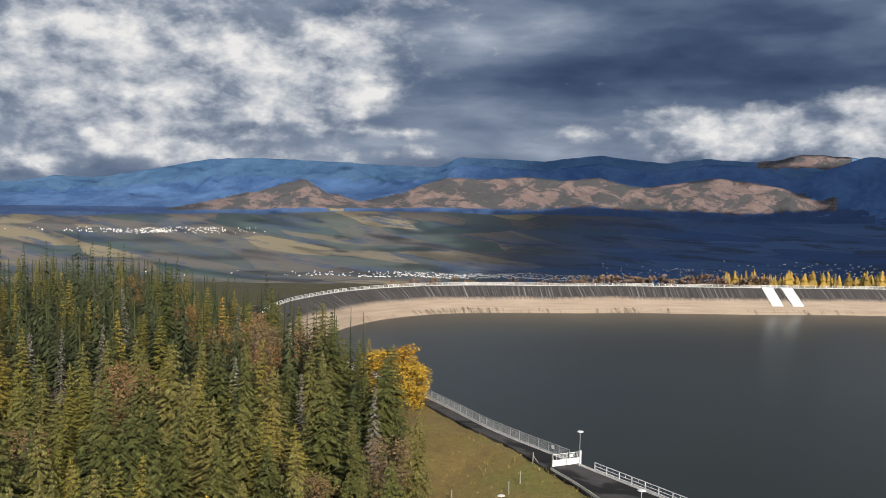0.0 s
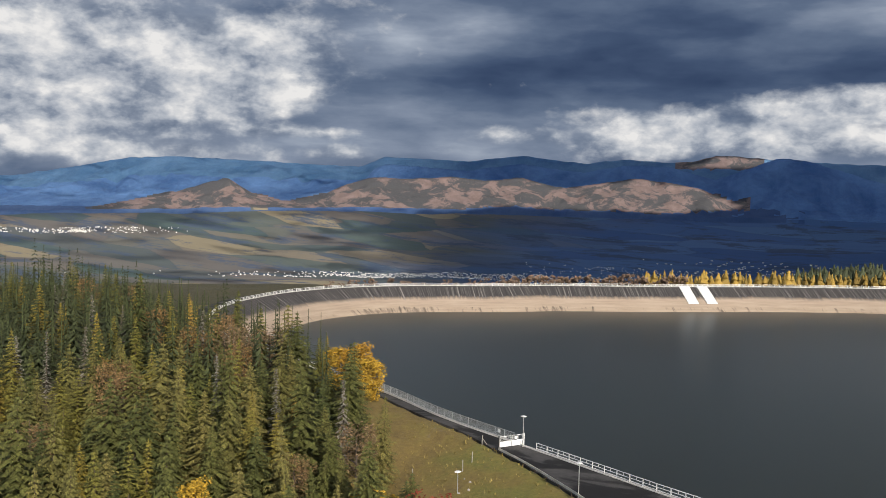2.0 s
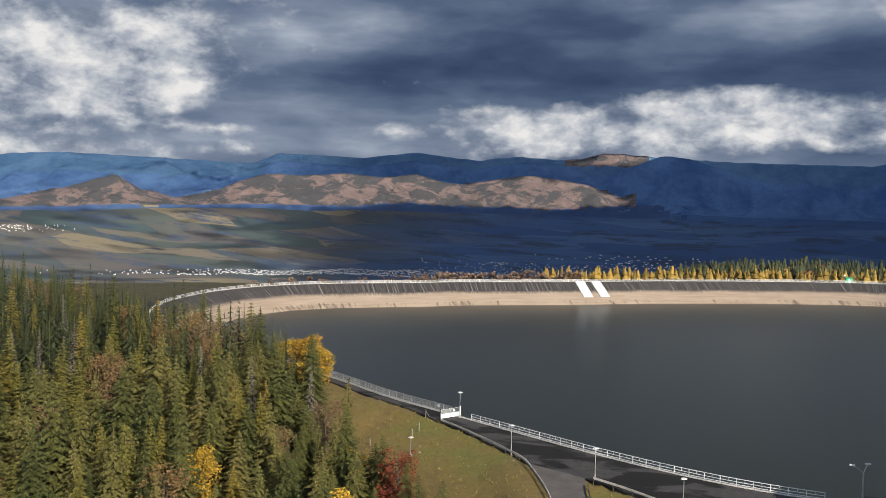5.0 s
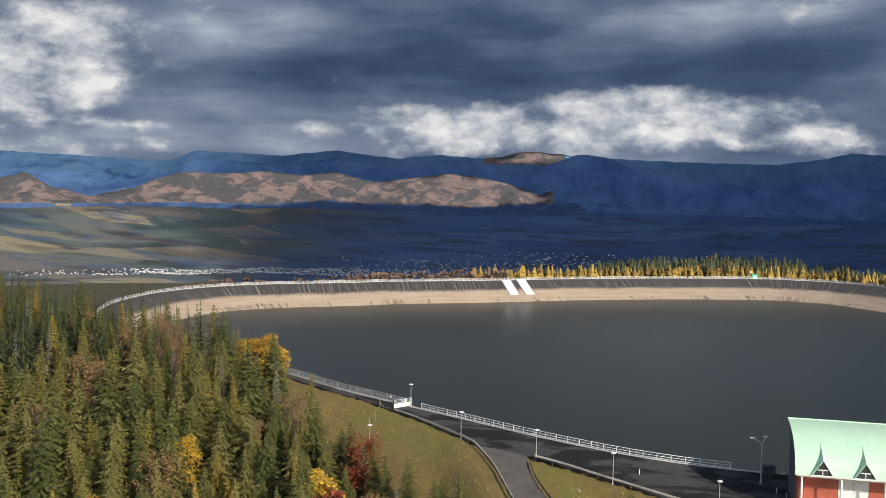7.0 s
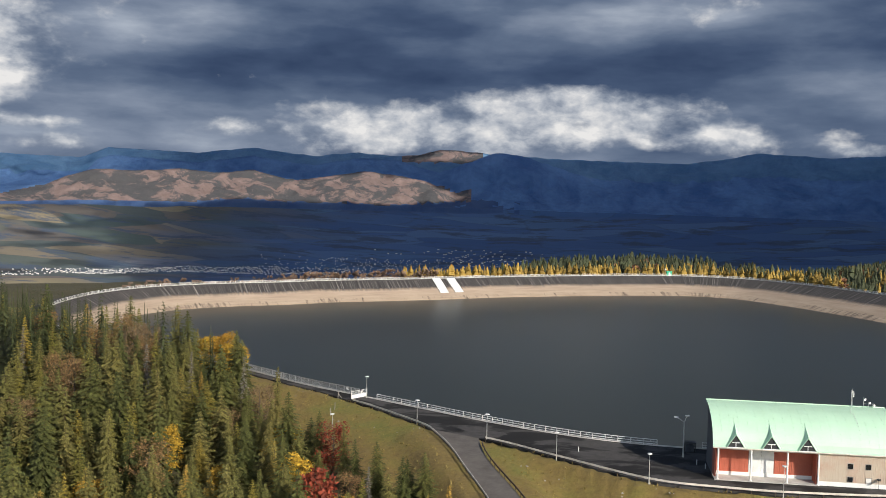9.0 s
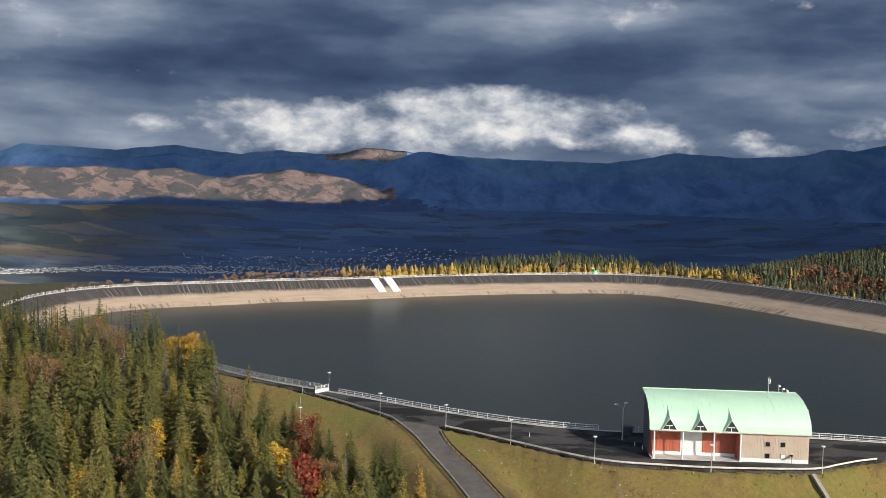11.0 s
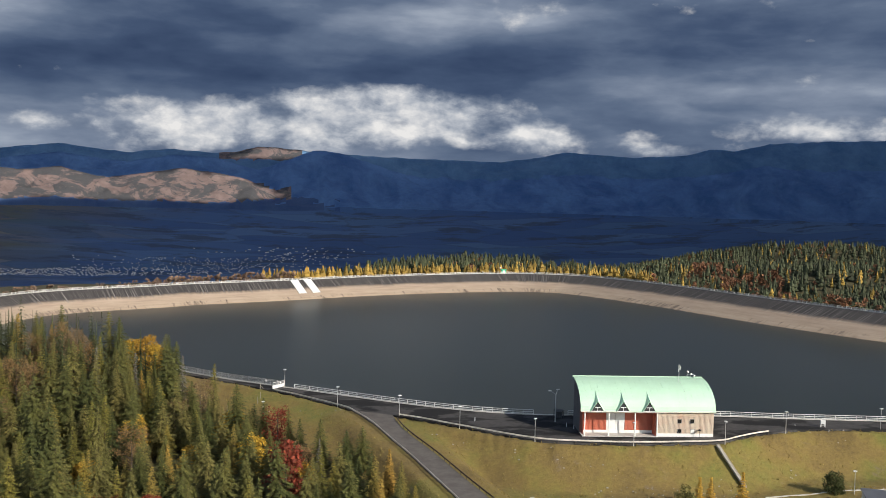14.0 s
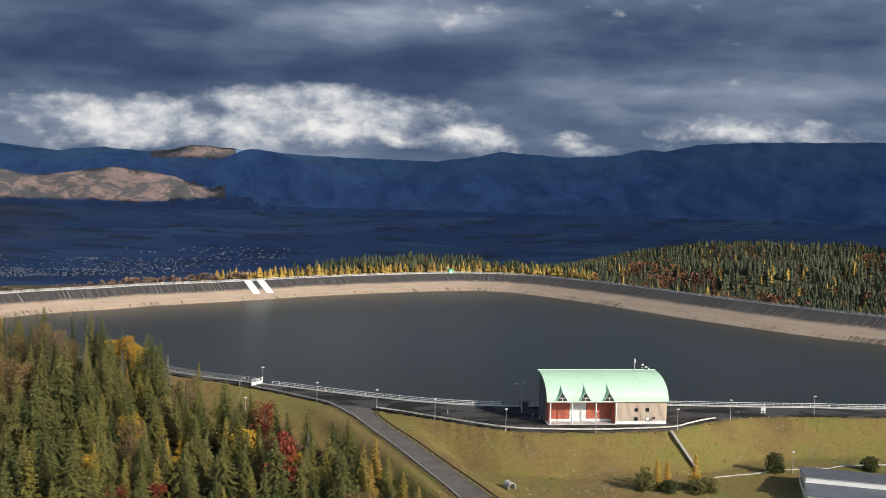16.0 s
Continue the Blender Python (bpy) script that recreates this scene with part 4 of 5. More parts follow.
# ---- pumping hall with the mint roof ----
def hall():
    L, D, E, H = 31.8, 11.4, 6.2, 6.0
    ob = thing("hall", "service hall with curved mint-green sheet roof and red cladding", "building", pose(39.6, 27.0, 0, 0, 0, -0.5))

    def curve(u):
        return E + H * math.sqrt(max(0.0, 1 - (1 - min(max(u, 0), D) / D) ** 2))

    us = [0, 0.15, 0.4, 0.8, 1.3, 2, 3, 4.2, 5.6, 7.2, 9, 11.4]
    # gable walls; the left one's shade is put into its dark grey colour
    for x, name, mat in ((0.0, "gable_wall", M["shade_grey_wall"]), (L - 0.3, "gable_wall", M["clad"])):
        side = [(u, curve(u) - 0.1) for u in us]
        start_u = 3.2 if x == 0 else 0.0
        side = [(start_u, 0)] + [(start_u, curve(start_u) - 0.1)] + [p for p in side if p[0] > start_u] + [(D, 0)]
        n = len(side)
        v = [(x, y, z) for y, z in side] + [(x + 0.3, y, z) for y, z in side]
        f = [tuple(range(n)), tuple(range(2 * n - 1, n - 1, -1))] + [(i, i + n, (i + 1) % n + n, (i + 1) % n) for i in range(n)]
        part(name, (v, f), mat, ob)
    # porch side panel in red beside the first post
    part("side_panel", box(0.0, 0.3, 0.3, 3.2, 0.4, E - 0.25), M["red_metal"], ob, "red cladding strip")
    part("back_wall", box(0.3, L - 0.3, D - 0.3, D, 0, curve(D) - 0.15), M["shade_grey_wall"], ob)
    # roof: sheet with standing seams
    v, f = [], []
    x0, x1, t = -0.45, L + 0.45, 0.22
    prof = [(-0.35, E - 0.12)] + [(u, curve(u)) for u in us] + [(D + 0.3, curve(D) + 0.02)]
    n = len(prof)
    for x in (x0, x1):
        v += [(x, u, z + 0.02) for u, z in prof] + [(x, u + 0.05, z - t) for u, z in prof]
    for i in range(n - 1):
        f += [(i, 2 * n + i, 2 * n + i + 1, i + 1), (n + i, n + i + 1, 3 * n + i + 1, 3 * n + i), (i, i + 1, n + i + 1, n + i), (2 * n + i, 3 * n + i, 3 * n + i + 1, 2 * n + i + 1)]
    f += [(0, n, 3 * n, 2 * n), (n - 1, 3 * n - 1, 4 * n - 1, 2 * n - 1)]
    roof = part("roof", (v, f), M["mint"], ob, "curved mint-green sheet metal roof")
    k = 0
    while x0 + 1.6 * (k + 1) < x1:
        x = x0 + 1.6 * (k + 1)
        k += 1
        part("seam", rail_seam(x, prof), M["mint"], roof)
    part("ridge_cap", box(x0 - 0.02, x1 + 0.02, D + 0.1, D + 0.45, curve(D) - 0.1, curve(D) + 0.16, 0.03), M["mint"], roof)
    part("gutter", box(x0, x1, -0.55, -0.35, E - 0.3, E - 0.12, 0.04), M["rail"], ob, "pale eaves gutter")
    # porch back wall, doors and floor
    part("plinth", box(0.3, 18.0, 3.0, 3.4, 0, 0.75), M["plaster"], ob, "white concrete plinth")
    part("porch_slab", box(0.0, 18.0, -0.6, 3.0, 0.0, 0.12, 0.03), M["concrete"], ob)
    for a, b in ((0.3, 6.4), (11.0, 18.0)):
        wall = part("red_wall", box(a, b, 3.1, 3.4, 0.75, E + 2.4), M["red_metal"], ob, "red ribbed cladding wall")
        for i in range(int((b - a) / 0.3)):
            x = a + 0.15 + i * 0.3
            part("rib", box(x - 0.035, x + 0.035, 3.04, 3.1, 0.78, E + 2.3), M["red_metal"], wall)
    part("lintel", box(6.4, 11.0, 3.1, 3.4, 5.0, E + 2.4), M["roof_grey"], ob)
    for a, b in ((6.5, 8.7), (8.75, 10.95)):
        door = part("door", box(a, b, 3.15, 3.3, 0.12, 4.98), M["white"], ob, "tall white sliding door")
        for z in (0.14, 1.7, 3.3, 4.85):
            part("batten", box(a + 0.05, b - 0.05, 3.11, 3.15, z, z + 0.09), M["white"], door)
    # right block
    part("block_plinth", box(18.0, L - 0.02, -0.06, 0.3, 0, 0.8), M["plaster"], ob, "white concrete plinth")
    block = part("block_wall", box(18.0, L - 0.3, 0.0, 0.3, 0.8, E - 0.15), M["clad"], ob, "weathered beige ribbed cladding")
    for i in range(45):
        x = 18.2 + i * 0.3
        part("rib", box(x - 0.04, x + 0.04, -0.05, 0.0, 0.82, E - 0.3), M["clad"], block)
    part("return_wall", box(17.7, 18.0, 0.0, 3.1, 0.0, E - 0.2), M["red_metal"], ob, "red cladding return wall")
    for wx, wz, mat in ((23.5, 3.8, "glass"), (26.55, 3.8, "glass"), (23.5, 1.4, "glass"), (26.7, 1.35, "plaster")):
        w = part("window", joined(box(wx - 0.55, wx + 0.55, -0.12, 0.0, wz - 0.55, wz - 0.45), box(wx - 0.55, wx + 0.55, -0.12, 0.0, wz + 0.45, wz + 0.55),
                                  box(wx - 0.55, wx - 0.45, -0.12, 0.0, wz - 0.45, wz + 0.45), box(wx + 0.45, wx + 0.55, -0.12, 0.0, wz - 0.45, wz + 0.45)), M["stone"], ob, "small square window")
        part("pane", box(wx - 0.45, wx + 0.45, -0.075, -0.055, wz - 0.45, wz + 0.45), M[mat], w)
    # small round satellite-like fitting on a stand, no lamp
    part("wall_lamp", joined(tube([(28.3, -0.5, 1.6), (28.3, -0.5, 1.9)], [0.3, 0.3], 8), tube([(28.3, -0.5, 0.0), (28.3, -0.5, 1.6)], 0.04, 6)), M["dark"], ob, "small dark round fitting")
    for x in (0.55, 6.35, 12.7, 18.05):
        part("porch_post", joined(tube([(x, -0.1, 0.0), (x, -0.1, E - 0.15)], 0.17, 10), tube([(x, -0.1, 0), (x, -0.1, 0.25)], 0.26, 10)), M["plaster"], ob, "round white porch post")
    part("porch_beam", box(0.3, 18.0, -0.25, 0.05, E - 0.5, E - 0.13), M["rail"], ob)
    # gablets over the porch
    for cx in (3.55, 9.75, 16.05):
        apex, back_u, hw = E + 2.25, 3.7, 1.5
        bz = curve(back_u) + 0.05
        outer = [(cx - hw - 0.2, -0.5, E - 0.2), (cx, -0.5, apex + 0.15), (cx + hw + 0.2, -0.5, E - 0.2)]
        v = [Vector(p) for p in outer] + [Vector((cx, back_u, bz)), Vector((cx - hw - 0.2, 0.15, E + 0.25)), Vector((cx + hw + 0.2, 0.15, E + 0.25))]
        g = part("gablet", ([*v, *[p - Vector((0, 0, 0.16)) for p in v]], [(0, 1, 3, 4), (1, 2, 5, 3), (0, 6, 7, 1), (1, 7, 8, 2), (6, 10, 9, 7), (7, 9, 11, 8), (0, 4, 10, 6), (2, 8, 11, 5), (4, 3, 9, 10), (3, 5, 11, 9)]), M["mint"], roof, "pointed mint-green gablet")
        # a solid dark panel stands in for the opening's dark inside
        part("opening", ([(cx - hw, -0.3, E - 0.1), (cx + hw, -0.3, E - 0.1), (cx, -0.3, apex - 0.05), (cx - hw, -0.1, E - 0.1), (cx + hw, -0.1, E - 0.1), (cx, -0.1, apex - 0.05)],
                         [(0, 1, 2), (5, 4, 3), (0, 3, 4, 1), (1, 4, 5, 2), (2, 5, 3, 0)]), M["dark"], ob, "dark triangular panel filling the gablet opening")
        part("cross_bar", joined(box(cx - 0.7, cx + 0.7, -0.42, -0.31, E + 0.75, E + 0.9), box(cx - 0.06, cx + 0.06, -0.42, -0.31, E - 0.1, E + 0.75), box(cx - hw, cx + hw, -0.5, -0.31, E - 0.16, E - 0.02)), M["white"], ob)
    # masts
    zr = curve(D)
    mast = part("mast", tube([(26.3, D - 0.2, zr - 0.1), (26.3, D - 0.2, zr + 3.5)], [0.07, 0.04], 8), M["galv"], ob, "slim grey antenna mast")
    part("antenna", joined(box(26.12, 26.2, D - 0.3, D - 0.12, zr + 1.4, zr + 3.2, 0.02), box(26.45, 26.62, D - 0.3, D - 0.12, zr + 1.9, zr + 3.0, 0.02)), M["white"], mast)
    rack = part("dish_rack", joined(tube([(29.3, D - 0.1, zr - 0.3), (29.3, D - 0.1, zr + 1.1)], 0.05, 6), tube([(28.3, D - 0.1, zr + 0.7), (30.2, D - 0.1, zr + 0.7)], 0.04, 6),
                                    tube([(30.1, D - 0.1, zr - 0.6), (30.1, D - 0.1, zr + 1.0)], 0.05, 6), tube([(28.4, D - 0.1, zr - 0.1), (28.4, D - 0.1, zr + 1.9)], 0.04, 6)), M["galv"], ob)
    for x, z in ((28.5, 1.5), (29.4, 0.9), (30.2, 0.5)):
        part("dish", moved(tube([(0, 0, 0), (0, 0, 0.1), (0, 0, 0.2)], [0.05, 0.16, 0.22], 12), pose(x, D - 0.3, zr + z, 80, 0, 20)), M["galv"], rack)
    part("aerial", tube([(25.1, 7.2, curve(7.2)), (25.1, 7.2, curve(7.2) + 3.0)], [0.05, 0.03], 6), M["galv"], ob)
    for i in range(9):
        u = 0.8 + i * 0.75
        part("snow_hook", box(25.35, 25.5, u, u + 0.12, curve(u), curve(u) + 0.12), M["galv"], roof)
    return ob


def rail_seam(x, prof):
    v = []
    for u, z in prof:
        v += [(x - 0.02, u, z + 0.01), (x + 0.02, u, z + 0.01), (x, u - 0.01, z + 0.04)]
    f = []
    for i in range(len(prof) - 1):
        f += [(3 * i + k, 3 * i + (k + 1) % 3, 3 * i + 3 + (k + 1) % 3, 3 * i + 3 + k) for k in range(3)]
    return v, f


hall()


# ---- things in the yard ----
def cage(m):
    ob = thing("valve_cage", "dark steel mesh cage beside the hall", "cage", m)
    for x in (-1.1, 1.1):
        for y in (-0.8, 0.8):
            part("post", box(x - 0.06, x + 0.06, y - 0.06, y + 0.06, 0, 1.9), M["dark"], ob)
    part("roof_plate", box(-1.2, 1.2, -0.9, 0.9, 1.9, 2.0, 0.02), M["dark"], ob)
    for k in range(12):
        x = -1.0 + k * 0.18
        part("bar", box(x - 0.02, x + 0.02, -0.82, -0.78, 0.1, 1.9), M["dark"], ob)
    part("housing", box(-0.8, 0.8, -0.5, 0.6, 0, 1.5, 0.05), M["roof_grey"], ob)
    return ob


cage(pose(37.3, 45.5, 0, 0, 0, 4))


def bollard(x, y, z, h, mat, label):
    ob = thing("bollard", label, "bollard", pose(x, y, z))
    part("shaft", tube([(0, 0, -0.3), (0, 0, h * 0.9)], 0.09, 8), mat, ob)
    part("cap", tube([(0, 0, h * 0.9), (0, 0, h)], [0.1, 0.05], 8), M["white"], ob)
    return ob


for x, y in ((37.6, 36.0), (38.9, 33.6), (15.2, 40.8)):
    bollard(x, y, 0, 0.95, M["white"], "short white marker bollard standing in the yard")
for x, y in ((62, -3.6), (73.5, -2.4), (96.6, 38.4)):
    bollard(x, y, height(x, y), 0.9, M["stone"], "pale stone marker stub in the grass")


def notice_stand(m):
    ob = thing("notice_stand", "white painted stand with a slatted lower frame", "stand", m)
    part("cabinet", box(-0.6, 0.6, -0.35, 0.35, 0.75, 1.75, 0.04), M["white"], ob)
    for x in (-0.5, 0.5):
        for y in (-0.3, 0.3):
            part("leg", box(x - 0.06, x + 0.06, y - 0.06, y + 0.06, -0.2, 0.75), M["white"], ob)
    part("cross_bar", box(-0.44, 0.44, -0.33, -0.27, 0.3, 0.4), M["white"], ob)
    return ob


notice_stand(pose(103.4, 37.6, 0, 0, 0, -10))


def fence_post(x, y, h, brace=False):
    z = height(x, y)
    ob = thing("fence_post", "weathered grey timber fence post in the grass", "post", pose(x, y, z, 0, random.uniform(-3, 3), 0), "old fence posts")
    part("shaft", tube([(0, 0, -0.4), (0, 0, h)], [0.09, 0.075], 7), M["stone"], ob)
    if brace:
        part("brace", tube([(0.05, 0, h * 0.75), (1.5, -0.2, -0.1)], 0.05, 6), M["stone"], ob)
    return ob


fence_post(-43.2, 78.2, 1.9, True)
fence_post(-42.3, 71.5, 1.8)
fence_post(-42.5, 68.0, 1.8)
fence_post(-50.5, 66.0, 1.5)
copy_thing(first, pose(-40.0, 60.0, height(-40.0, 60.0) - 1.8, 0, 0, 40))


# ---- steps down the bank ----
def bank_steps():
    a, b = Vector((70.2, 19.9, -0.1)), Vector((73.2, 9.6, -6.9))
    ob = thing("bank_steps", "narrow pale concrete steps running down the grass bank", "steps")
    run = Vector((b.x - a.x, b.y - a.y, 0))
    n = 38
    ang = math.degrees(math.atan2(run.y, run.x))
    tread_me = mesh_of("tread", *box(0, run.length / n + 0.03, -0.42, 0.42, -0.5, 0.0, 0.015), M["stone"])
    for i in range(n):
        p = a + (b - a) * (i / n)
        part("tread", tread_me, None, ob).matrix_local = pose(p.x, p.y, max(p.z, height(p.x, p.y)) + 0.12, 0, 0, ang)
    return ob


bank_steps()


# ---- white outbuilding on the terrace ----
def outbuilding():
    z = height(98.0, -4.0)
    ob = thing("outbuilding", "long white plastered outbuilding with grey stepped roofs", "building", pose(95.5, 1.0, z - 0.2, 0, 0, math.degrees(math.atan2(-0.38, 0.92))))
    W = 34.0

    def slab(y0, y1, za, zb, t=0.22, x0=-0.3):
        return [(x, y, h + k) for x in (x0, W) for y, h in ((y0, za), (y1, zb)) for k in (0, t)], [(0, 1, 3, 2), (4, 6, 7, 5), (0, 2, 6, 4), (1, 5, 7, 3), (0, 4, 5, 1), (2, 3, 7, 6)]

    v = [(x, y, h) for x in (0, W) for y, h in ((0, 0), (0, 3.7), (-14, 5.5), (-14, 0))]
    part("wall", (v, [(0, 1, 2, 3), (7, 6, 5, 4), (0, 4, 5, 1), (3, 2, 6, 7), (1, 5, 6, 2)]), M["plaster"], ob)
    part("upper_roof", slab(0.3, -14.3, 3.75, 5.6), M["roof_grey"], ob, "grey sheet roof")
    v = [(x, y, h) for x in (0, W) for y, h in ((-14.02, 0), (-14.02, 3.9), (-20, 2.9), (-20, 0))]
    part("front_wall", (v, [(0, 1, 2, 3), (7, 6, 5, 4), (0, 4, 5, 1), (3, 2, 6, 7), (1, 5, 6, 2)]), M["plaster"], ob)
    part("lower_roof", slab(-14.02, -20.3, 4.0, 2.95), M["roof_grey"], ob, "grey sheet roof")
    for i in range(6):
        y = -4.0 - i * 1.5
        w = part("window", box(-0.06, 0.02, y - 0.45, y + 0.45, 2.0, 2.9), M["stone"], ob)
        part("pane", box(-0.09, -0.062, y - 0.36, y + 0.36, 2.08, 2.82), M["glass"], w)
    for i in range(12):
        x = 1.6 + i * 2.2
        w = part("window", box(x - 0.5, x + 0.5, -20.06, -19.98, 1.3, 2.4), M["stone"], ob)
        part("pane", box(x - 0.42, x + 0.42, -20.09, -20.062, 1.38, 2.32), M["glass"], w)
    return ob


outbuilding()

# kerb wall on the terrace
kb = [(76.2, 5.6), (88.0, 8.2), (112, 12.6), (128, 14)]
for (xa, ya), (xb, yb) in zip(kb, kb[1:]):
    n = int(math.hypot(xb - xa, yb - ya) / 2.0)
    wall = thing("retaining_kerb", "low pale concrete kerb on the terrace", "kerb", group="terrace kerbs")
    for i in range(n):
        x, y = xa + (xb - xa) * (i + 0.5) / n, ya + (yb - ya) * (i + 0.5) / n
        part("kerb_stone", box(-0.98, 0.98, -0.12, 0.12, -0.5, 0.22, 0.03), M["concrete"], wall).matrix_local = pose(x, y, height(x, y), 0, 0, math.degrees(math.atan2(yb - ya, xb - xa)))


def culvert(m):
    ob = thing("culvert", "round concrete culvert mouth in the bank", "culvert", m)
    v, f = [], []
    n = 16
    for y in (0, 2.5):
        for rr in (0.85, 1.05):
            v += [(rr * math.cos(2 * math.pi * k / n), y, rr * math.sin(2 * math.pi * k / n) + 0.6) for k in range(n)]
    for k in range(n):
        j = (k + 1) % n
        f += [(k, j, n + j, n + k), (n + k, n + j, 3 * n + j, 3 * n + k), (k, 2 * n + k, 2 * n + j, j), (2 * n + k, 3 * n + k, 3 * n + j, 2 * n + j)]
    part("pipe", (v, f), M["concrete"], ob)
    part("apron", box(-1.4, 1.4, -1.2, 0.1, -0.5, -0.05, 0.05), M["soil"], ob)
    return ob


culvert(pose(24.6, -2.2, height(24.6, -2.2), 0, 0, 20))


# ---- far bank: ramps and hut ----
def ramp(u0, u1, label):
    """A pale concrete chute on the lining, between two places along the crest."""
    ob = thing("concrete_chute", label, "chute", group="chutes on the far bank")
    a, b = Vector((*u0, 0)), Vector((*u1, 0))
    n = Vector((*CREST_N[int(np.hypot(*(CREST - np.array(u0)).T).argmin())], 0))
    prof = [(-0.3, 0.42), (0.0, 0.42), (1.6, -0.75), (8.0, -4.75), (11.0, -6.6)]
    v = []
    for o, z in prof:
        o = o * 1.1 if o > 1 else o
        for p in (a, b):
            q = p + n * o
            v += [(q.x, q.y, z), (q.x, q.y, z - 0.6)]
    f = []
    for i in range(len(prof) - 1):
        k = 4 * i
        f += [(k, k + 2, k + 6, k + 4), (k + 1, k + 5, k + 7, k + 3), (k, k + 4, k + 5, k + 1), (k + 2, k + 3, k + 7, k + 6)]
    f += [(0, 1, 3, 2), (4 * len(prof) - 4, 4 * len(prof) - 2, 4 * len(prof) - 1, 4 * len(prof) - 3)]
    part("slab", (v, f), M["white"], ob)
    for p in (a, b):
        part("kerb_edge", tube([(p + n * (o * 1.1 if o > 1 else o) + Vector((0, 0, z + 0.08))) for o, z in prof], 0.12, 6), M["concrete"], ob)
    return ob


def on_crest(x):
    k = [i for i in range(len(CREST)) if CREST[i, 1] > 300 and abs(CREST[i, 0] - x) < 5]
    i = min(k, key=lambda j: abs(CREST[j, 0] - x))
    d = (CREST[(i + 1) % len(CREST)] - CREST[i])
    return CREST[i] + d * ((x - CREST[i, 0]) / d[0])


ramp(on_crest(-67.0), on_crest(-62.6), "whitewashed concrete chute down the dark dam lining")
ramp(on_crest(-59.4), on_crest(-55.0), "whitewashed concrete chute down the dark dam lining")


def hut(m):
    ob = thing("gauge_hut", "small bright green hut on the far dam crest", "hut", m)
    part("body", box(-1.7, 1.7, -1.4, 1.4, 0, 2.5, 0.05), M["green"], ob)
    part("roof", box(-1.9, 1.9, -1.6, 1.6, 2.5, 2.75, 0.06), M["green"], ob)
    part("door", box(-0.5, 0.5, -1.46, -1.4, 0.05, 2.1), M["white"], ob)
    dish = part("mast", tube([(-2.4, 0, 0), (-2.4, 0, 3.6)], 0.08, 6), M["galv"], ob)
    part("dish", tube([(-2.4, -0.3, 3.3), (-2.4, -0.2, 3.9), (-2.4, 0, 4.3)], [0.5, 0.7, 0.3], 10), M["white"], dish)
    return ob


hx, hy = on_crest(74.0) + np.array((0.4, 4.0))
hut(pose(hx, hy, 0, 0, 0, 10))
for x in (-40, 10, 60, 96, -120, -150):
    cx, cy = on_crest(x) + np.array((-1.0, 1.6))
    bollard(cx, cy, 0, 1.7, M["white"], "white marker post on the far crest")


# ---- trees ----
def spruce_geo(h, r, seed, whorls=30, per=8, low=0.1, droop=1.0, fine=4):
    """A conifer crown: tiers of sagging boughs fringed with hanging twigs, with gaps between."""
    rng = random.Random(seed)
    v, f = [], []
    lean, bias = rng.uniform(0, 6.28), rng.uniform(0.04, 0.16)
    for k in range(whorls):
        t = low + (0.985 - low) * (k / (whorls - 1)) ** 0.94
        z = h * t
        shape = (1 - t) ** 0.72 * 1.26 * (0.7 + 0.3 * min(1.0, (t - low) * 6 + 0.2)) * rng.uniform(0.82, 1.14)
        n = max(4, int(per * (0.5 + 0.5 * (1 - t))))
        turn = rng.uniform(0, 6.28)
        for j in range(n):
            a = turn + 6.283 * j / n + rng.uniform(-0.28, 0.28)
            ln = max(0.3, r * shape * rng.uniform(0.6, 1.2) * (1 + bias * math.cos(a - lean)))
            ca, sa = math.cos(a), math.sin(a)
            d = droop * rng.uniform(0.7, 1.3)
            zz = z + rng.uniform(-0.16, 0.16)
            wd = 0.12 * ln + 0.12
            # the bough sags and lifts again at its tip
            spine = [(0.06, 0.0, 0.07), (0.45 * ln, -0.17 * ln * d, wd * 0.75), (0.8 * ln, -0.34 * ln * d, wd * 0.6), (ln, -0.36 * ln * d, 0.02)]
            b = len(v)
            for s, dz, w in spine:
                v += [(ca * s - sa * w, sa * s + ca * w, zz + dz - 0.5 * w), (ca * s + sa * w, sa * s - ca * w, zz + dz - 0.5 * w)]
            f += [(b + 2 * i, b + 2 * i + 1, b + 2 * i + 3, b + 2 * i + 2) for i in range(3)]
            for _ in range(fine):
                s = ln * rng.uniform(0.28, 1.0)
                sag = -0.36 * s * d * min(1.0, 1.25 - 0.25 * s / ln)
                o = rng.choice((-1, 1)) * (wd * rng.uniform(0.7, 2.0) + 0.08)
                x0, x1 = s - 0.05 - 0.03 * ln, s + 0.05 + 0.02 * ln
                e = s + rng.uniform(0.05, 0.2) * ln
                c = len(v)
                v += [(ca * x0, sa * x0, zz + sag + 0.06), (ca * x1, sa * x1, zz + sag), (ca * e - sa * o, sa * e + ca * o, zz + sag - rng.uniform(0.15, 0.5) * abs(o) - 0.16 * d)]
                f.append((c, c + 1, c + 2))
    c = len(v)
    for j in range(6):
        a = j * 1.05
        v += [(0.1 * math.cos(a), 0.1 * math.sin(a), h * 0.94), (0.1 * math.cos(a + 1), 0.1 * math.sin(a + 1), h * 0.94), (0, 0, h * 1.02)]
        f.append((c + 3 * j, c + 3 * j + 1, c + 3 * j + 2))
    return v, f


